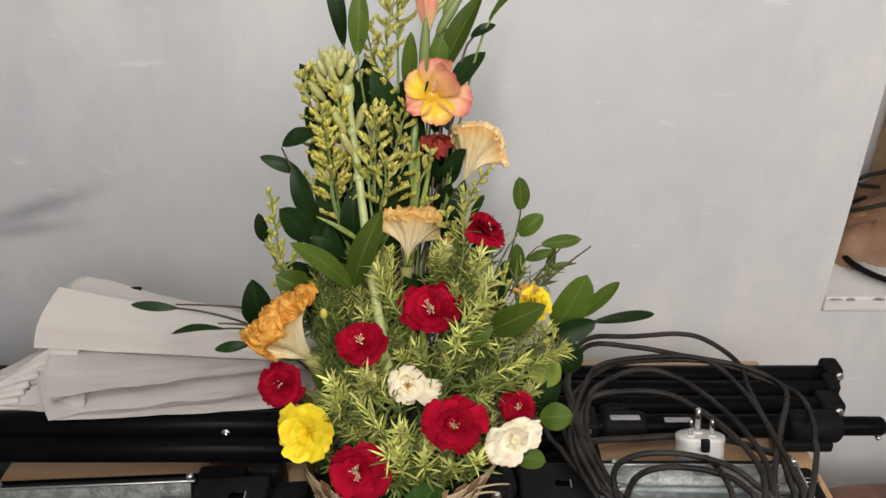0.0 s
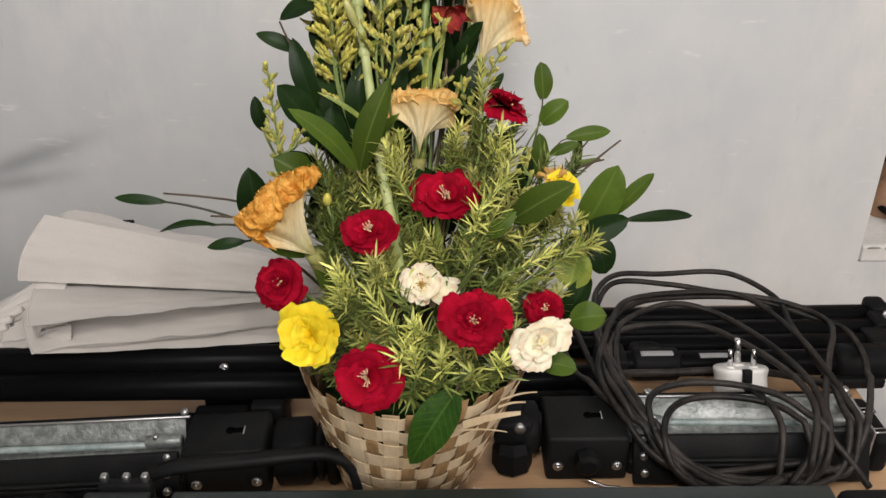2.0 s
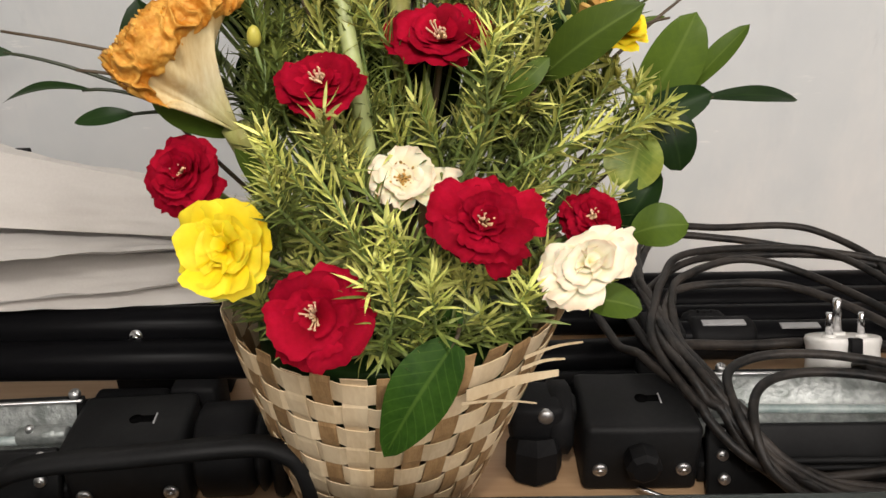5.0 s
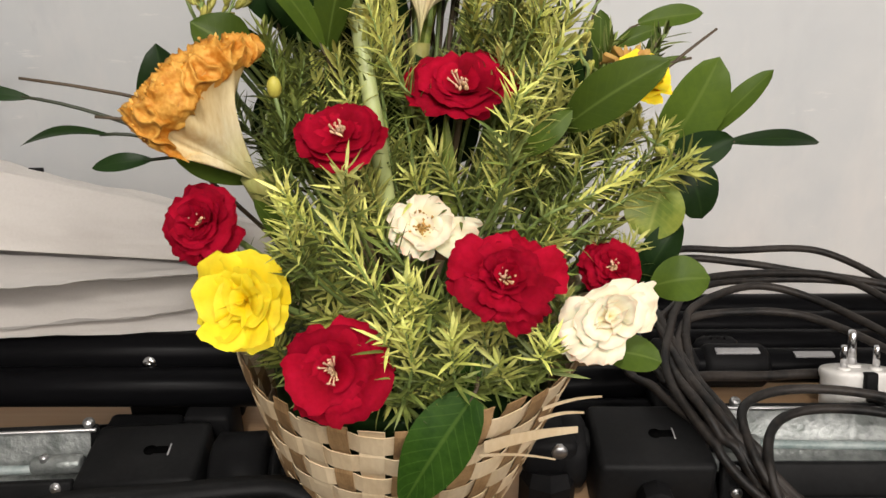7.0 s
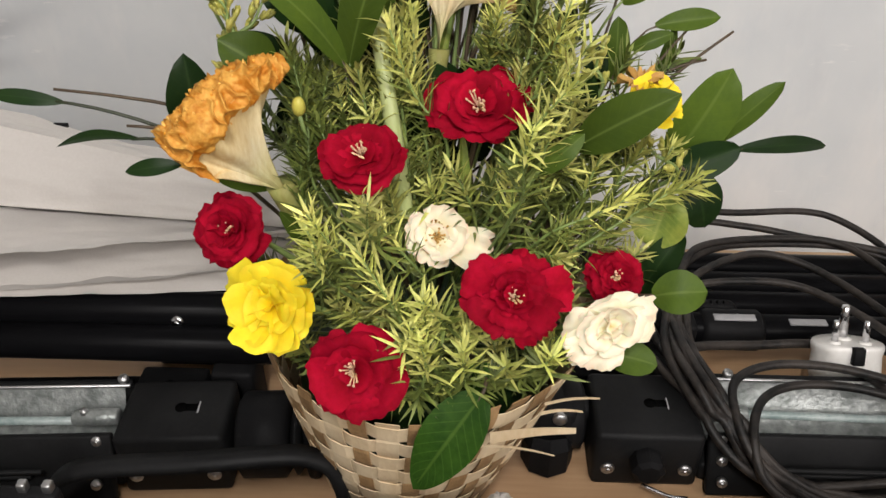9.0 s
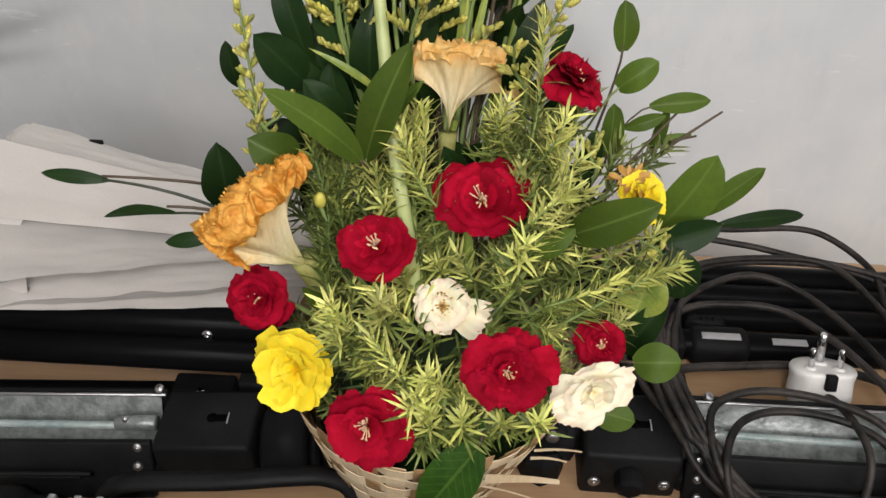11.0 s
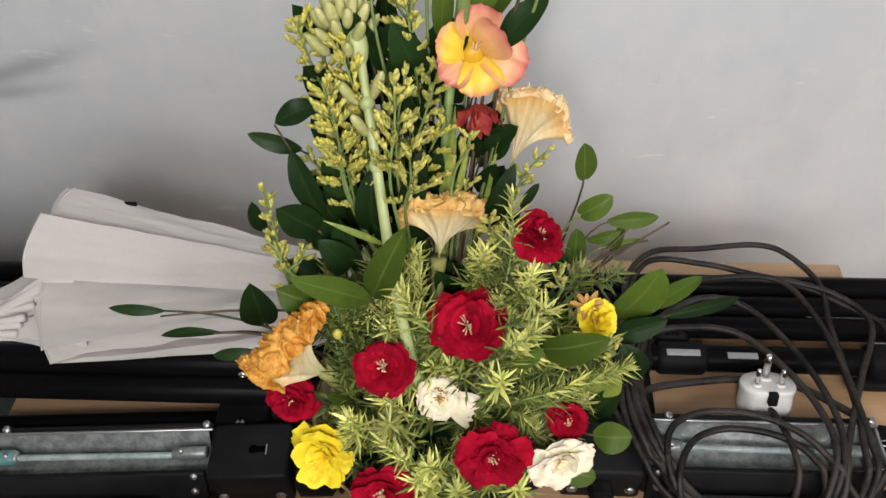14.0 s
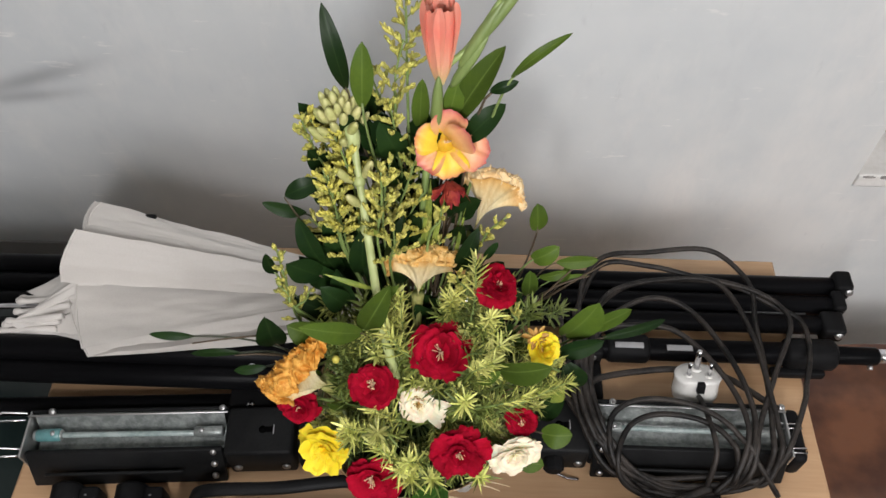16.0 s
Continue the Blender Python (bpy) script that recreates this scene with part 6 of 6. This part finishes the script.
dried = thing("dried_bloom", (0.078, 0.606, 1.098), "dried brown petal tips on a wilting bloom", "flower")
rnd = random.Random(77)
for k in range(9):
    part("petal", moved(petal(0.0095 + 0.002 * (k % 3), 0.0042, 0.7 - 0.25 * (k % 3), 0.1, 0.35, 700 + k, 0.9, 0.001, 0.5), axis_matrix((0.077, 0.606, 1.093), (-0.1, -0.3, 0.9), k * 0.71)), DRY, dried)


def cockscomb(foot, neck, edge, depth, crest, seed, label, sweep=2.0, start=0.0, flare=1.9):
    """A fan-shaped bloom: a ribbed fan that flares from the neck to a crest of ruffles along a curved edge."""
    r = random.Random(seed)
    foot, neck = Vector(foot), Vector(neck)
    line = smooth_path(edge, 10)
    left, right = line[0], line[-1]
    t = thing("cockscomb", tuple(neck), label, "flower", "cockscomb blooms")
    out = (left - neck).cross(right - neck).normalized()
    if out.y > 0:
        out = -out

    def rim(a):
        q = min(max(a, 0.0), 1.0) * (len(line) - 1)
        i = min(int(q), len(line) - 2)
        p = line[i].lerp(line[i + 1], q - i)
        return p + out * (0.0040 * math.sin(8.5 * a + seed) + 0.002 * math.sin(19 * a + 2 * seed)) + (p - neck).normalized() * 0.0014 * math.sin(15 * a + seed)

    mid = neck.lerp(rim(0.5), 0.9) - neck

    def fan(u, v):
        a = abs(2 * u - 1)
        side = 1 if u < 0.5 else -1
        p = neck + mid * v + (rim(a) - neck - mid) * v ** (flare + (sweep - flare) * max(0.0, 1 - a / 0.16, 1 - (1 - a) / 0.20))
        round_ = abs(math.sin(math.pi * min(a, 1.0))) ** 0.5
        th = 0.0045 + depth * 0.50 * v ** 1.3
        pleat = 0.0009 * v * math.sin(46 * a + 2 * side + 4 * noise.noise(Vector((6 * a, 2 * v, seed)))) + 0.004 * v * noise.noise(Vector((4 * a, 3 * v, seed + side)))
        return p + out * (side * th * round_ + pleat * round_)

    part("fan", grid(96, 16, fan), COMB_FAN, t)
    part("stem", tube(bezier(foot, foot.lerp(neck, 0.5), foot.lerp(neck, 0.8), neck.lerp(left.lerp(right, 0.5), 0.12), 8), [q * (1.35 if seed == 21 else 1.0) for q in (0.0042, 0.0043, 0.0044, 0.0045, 0.0047, 0.005, 0.0054, 0.006, 0.0066)], 10), COMB_FAN, t)
    def cap(u, v):
        a = start + (1 - start) * u
        ac = min(max(a, 0.0), 1.0)
        p = rim(ac)
        up = (p - neck).normalized()
        w = depth * (0.42 + 0.55 * abs(math.sin(math.pi * ac)) ** 0.8)
        drop = 0.22 + 0.16 * noise.noise(Vector((7 * ac, seed, 1.0)))
        phi = math.pi * (-drop + (1.20 + drop) * v)
        nrm = out * math.cos(phi) + up * math.sin(phi) * 0.85
        q = p - up * 0.003 + nrm * w
        warp = Vector((noise.noise(q * 90), noise.noise(q * 90 + Vector((5, 1, 2))), 0)) * 0.006
        f1 = noise.noise(Vector((q.x + seed, q.y, q.z)) * 115 + warp * 115)
        f2 = noise.noise(Vector((q.x + seed + 9, q.y, q.z)) * 420)
        edge = min(1.0, 6 * v, 6 * (1 - v))
        lump = ((1 - min(1.0, 3.2 * abs(f1)) ** 0.7) * 0.0062 + f2 * 0.0008) * min(1.0, depth / 0.011)
        side = left.lerp(right, 0.5) - left
        return q + nrm * lump * (0.35 + 0.65 * edge) + side.normalized() * 0.0008 * noise.noise(q * 260)

    crest_part = part("crest", grid(200, 56, cap), crest, t, "ruffled orange crest")
    hairs = []
    for k in range(110):
        u, v = r.random(), r.uniform(0.42, 0.80)
        p = Vector(cap(u, v))
        up = (rim(u) - neck).normalized()
        d = ((p - rim(u)).normalized() + up * 0.8 + Vector((r.uniform(-1, 1), r.uniform(-1, 1), r.uniform(-1, 1))) * 0.5).normalized()
        hairs.append(blob(p + d * 0.0006, d, r.uniform(0.0016, 0.0028), r.uniform(0.0006, 0.0011), 3, 5))
    tagged(part("fringe", join(*hairs), COMB_FRINGE if crest is COMB_ORANGE else crest, crest_part, "golden fuzzy fringe"), kind="stuff")
    return t


cockscomb((-0.098, 0.585, 0.96), (-0.1195, 0.582, 1.036), ((-0.1500, 0.554, 1.0605), (-0.1570, 0.551, 1.0665), (-0.1590, 0.550, 1.0810), (-0.1510, 0.557, 1.0955), (-0.1330, 0.573, 1.1055), (-0.1120, 0.590, 1.1090)),
          0.0125, COMB_ORANGE, 21, "large orange-crested cockscomb bloom with a cream fan", 3.2, 0.16, 1.2)
cockscomb((-0.036, 0.628, 1.03), (-0.036, 0.650, 1.090), ((-0.0640, 0.650, 1.1340), (-0.0575, 0.655, 1.1470), (-0.0300, 0.660, 1.1510), (-0.0040, 0.662, 1.1420), (0.0100, 0.660, 1.1180)),
          0.0080, COMB_MID, 22, "faded orange-cream cockscomb bloom on a thick stem", 3.0, 0.0, 2.5)
cockscomb((0.012, 0.670, 1.08), (0.014, 0.684, 1.140), ((0.0039, 0.7000, 1.2046), (0.0111, 0.6980, 1.2162), (0.0336, 0.6940, 1.2241), (0.0534, 0.6900, 1.2095), (0.0616, 0.6880, 1.1839)),
          0.0062, COMB_PALE, 23, "pale peach cockscomb bloom high in the arrangement", 3.2, 0.0, 2.9)

# tuberose stalk
tub = thing("tuberose_stalk", (-0.062, 0.62, 1.02), "thick green tuberose stalk topped by closed pale buds", "flower")
stalk = smooth_path([(-0.050, 0.586, 1.00), (-0.056, 0.588, 1.06), (-0.066, 0.612, 1.120), (-0.0765, 0.655, 1.187), (-0.0875, 0.703, 1.250)], 6)
part("stalk", tube(stalk, [0.0052 - 0.002 * k / (len(stalk) - 1) for k in range(len(stalk))], 12), TUBER_STEM, tub)
rnd = random.Random(31)
for k in range(26):
    a, w = k * 2.4, (k + 0.5) / 26
    d = Vector((math.cos(a) * (0.15 + 0.60 * w), math.sin(a) * (0.15 + 0.60 * w), 1.0)).normalized()
    c = Vector((-0.098, 0.712, 1.276)) + Vector((math.cos(a), math.sin(a), 0)) * 0.0200 * math.sqrt(w) + Vector((0, 0, 0.004 - 0.030 * w * w))
    part("bud", blob(c, d, rnd.uniform(0.018, 0.026), rnd.uniform(0.0038, 0.0050), 7, 9, 0.15), TUBER_BUD, tub)
part("cut_top", blob((-0.0885, 0.703, 1.252), (-0.15, 0.5, 1), 0.030, 0.0066, 8, 10, -0.25), TUBER_STEM, tub, "pale swollen top of the stalk")
for p, d in (((-0.078, 0.684, 1.225), (0.35, -0.2, 1)), ((-0.070, 0.690, 1.205), (0.5, -0.2, 1)), ((-0.090, 0.680, 1.222), (-0.4, -0.3, 1)), ((-0.083, 0.668, 1.205), (-0.3, -0.4, 1))):
    part("bud", blob(Vector(p) + Vector(d) * 0.010, d, 0.030, 0.0036, 7, 8, -0.2), TUBER_BUD, tub)
for p in ((-0.0660, 0.612, 1.120), (-0.0765, 0.655, 1.187), (-0.0825, 0.681, 1.221)):
    part("node", blob(p, (0, 0.3, 1), 0.012, 0.0057, 6, 10), TUBER_STEM, tub)
for s, e in (((-0.070, 0.634, 1.125), (-0.112, 0.622, 1.165)), ((-0.077, 0.660, 1.187), (-0.060, 0.64, 1.20))):
    part("bract", leaf_shape(s, e, 0.005, 0.2, 0.1, 0.3, 1.4, 5), LEAF_YELLOW, tub)

# gladiolus
glad = thing("gladiolus", (-0.030, 0.640, 1.03), "gladiolus stalk with an open peach-yellow bloom and coral bud", "flower")
stalk = smooth_path([(-0.035, 0.655, 1.03), (-0.030, 0.690, 1.172), (-0.022, 0.722, 1.250), (-0.012, 0.716, 1.312), (0.008, 0.722, 1.335), (0.030, 0.732, 1.37)], 6)
part("stalk", tube(stalk, [0.0042 - 0.0022 * k / (len(stalk) - 1) for k in range(len(stalk))], 10), GREEN_STEM, glad)
gc, gn = Vector((-0.010, 0.706, 1.247)), Vector((0.12, -0.80, 0.52)).normalized()
# tepals: the way they point seen from the front, length, breadth, rise at the foot and at the rim
for k, (way, ln, wd, t0, t1, m) in enumerate(((84, 0.040, 0.040, 0.95, 0.25, PEACH), (338, 0.047, 0.042, 0.90, -0.35, PEACH), (212, 0.036, 0.036, 0.85, 0.0, PEACH),
                                              (158, 0.036, 0.036, 0.90, 0.10, YELLOW_LIP), (276, 0.038, 0.042, 0.85, -0.40, YELLOW_LIP), (34, 0.038, 0.042, 1.15, 0.80, PEACH))):
    sh = petal(ln * 0.88, wd * 0.9, t0, t1, 0.16, 800 + k, 0.35, 0.001, 0.22, 14, 14)
    part("petal", moved(sh, axis_matrix(gc + gn * 0.0012 * (k // 3), gn, radians(way - 180))), m, glad)
sh = []
for k in range(3):
    d = (gn + Vector((0.12 * (k - 1), 0, 0.15))).normalized()
    sh.append(tube([gc, gc + d * 0.012, gc + d * 0.022 + Vector((0, 0, 0.004))], [0.0006, 0.0006, 0.0005], 5))
    sh.append(blob(gc + d * 0.023 + Vector((0, 0, 0.004)), d, 0.005, 0.0006, 4, 5))
tagged(part("stamen_tuft", join(*sh), STAMEN, glad), kind="stuff")
part("throat", tube(bezier((-0.022, 0.722, 1.238), (-0.020, 0.718, 1.240), gc - gn * 0.004, gc + gn * 0.007, 6), [0.003, 0.0040, 0.005, 0.0065, 0.008, 0.0095, 0.011], 12), YELLOW_LIP, glad)
for k in range(5):
    m = axis_matrix((-0.014, 0.712, 1.306), (-0.01 + 0.02 * (k % 2), 0.12, 1.0), 1.2566 * k)
    part("bud_petal", moved(petal(0.066, 0.030, 1.38, 1.62, 0.02, 820 + k, 0.9, 0.004, 0.5, 8, 9), m), CORAL, glad)
for k in range(9):
    m = axis_matrix((-0.008 + 0.004 * (k % 2), 0.690, 1.214), (0.25, -0.80, -0.15), 0.7 * k)
    part("wilted_petal", moved(petal(0.019 - 0.001 * k, 0.016, 0.5 + 0.09 * k, 0.6 + 0.09 * k, 0.40, 840 + k, 0.7, 0.001), m), WILTED, glad, "shrivelled dark red petal")
for s, e, w in (((-0.018, 0.704, 1.262), (-0.015, 0.706, 1.318), 0.012), ((0.000, 0.716, 1.318), (0.034, 0.732, 1.372), 0.012), ((0.012, 0.722, 1.335), (0.056, 0.740, 1.395), 0.012), ((-0.006, 0.714, 1.30), (0.022, 0.722, 1.345), 0.011)):
    part("bud_sheath", blob((Vector(s) + Vector(e)) / 2, Vector(e) - Vector(s), (Vector(e) - Vector(s)).length, w / 2, 8, 10, 0.35), GREEN_STEM, glad)
# long blades and thick stems in the middle
blades = thing("grass_tuft", (-0.03, 0.64, 1.0), "long pale green blade leaves rising through the arrangement", "foliage")
for s, e, w in (((-0.045, 0.650, 1.04), (-0.008, 0.690, 1.205), 0.006), ((-0.040, 0.660, 1.04), (-0.022, 0.695, 1.21), 0.010), ((-0.020, 0.650, 1.04), (0.010, 0.685, 1.190), 0.005), ((-0.018, 0.59, 0.98), (-0.020, 0.60, 1.070), 0.009)):
    part("blade", leaf_shape(s, e, w, 0.3, 0.03, 0.5, 1.2, 3), LEAF_YELLOW, blades)
small = thing("yellow_bud", (-0.107, 0.585, 1.05), "small striped yellow bud on a thin stem", "flower")
part("bud", blob((-0.106, 0.58, 1.089), (0.1, -0.2, 1), 0.012, 0.004, 6, 8, 0.1), GOLD_BUD, small)
part("stem", tube([(-0.100, 0.60, 1.03), (-0.105, 0.59, 1.06), (-0.106, 0.58, 1.084)], 0.0012, 6), GREEN_STEM, small)
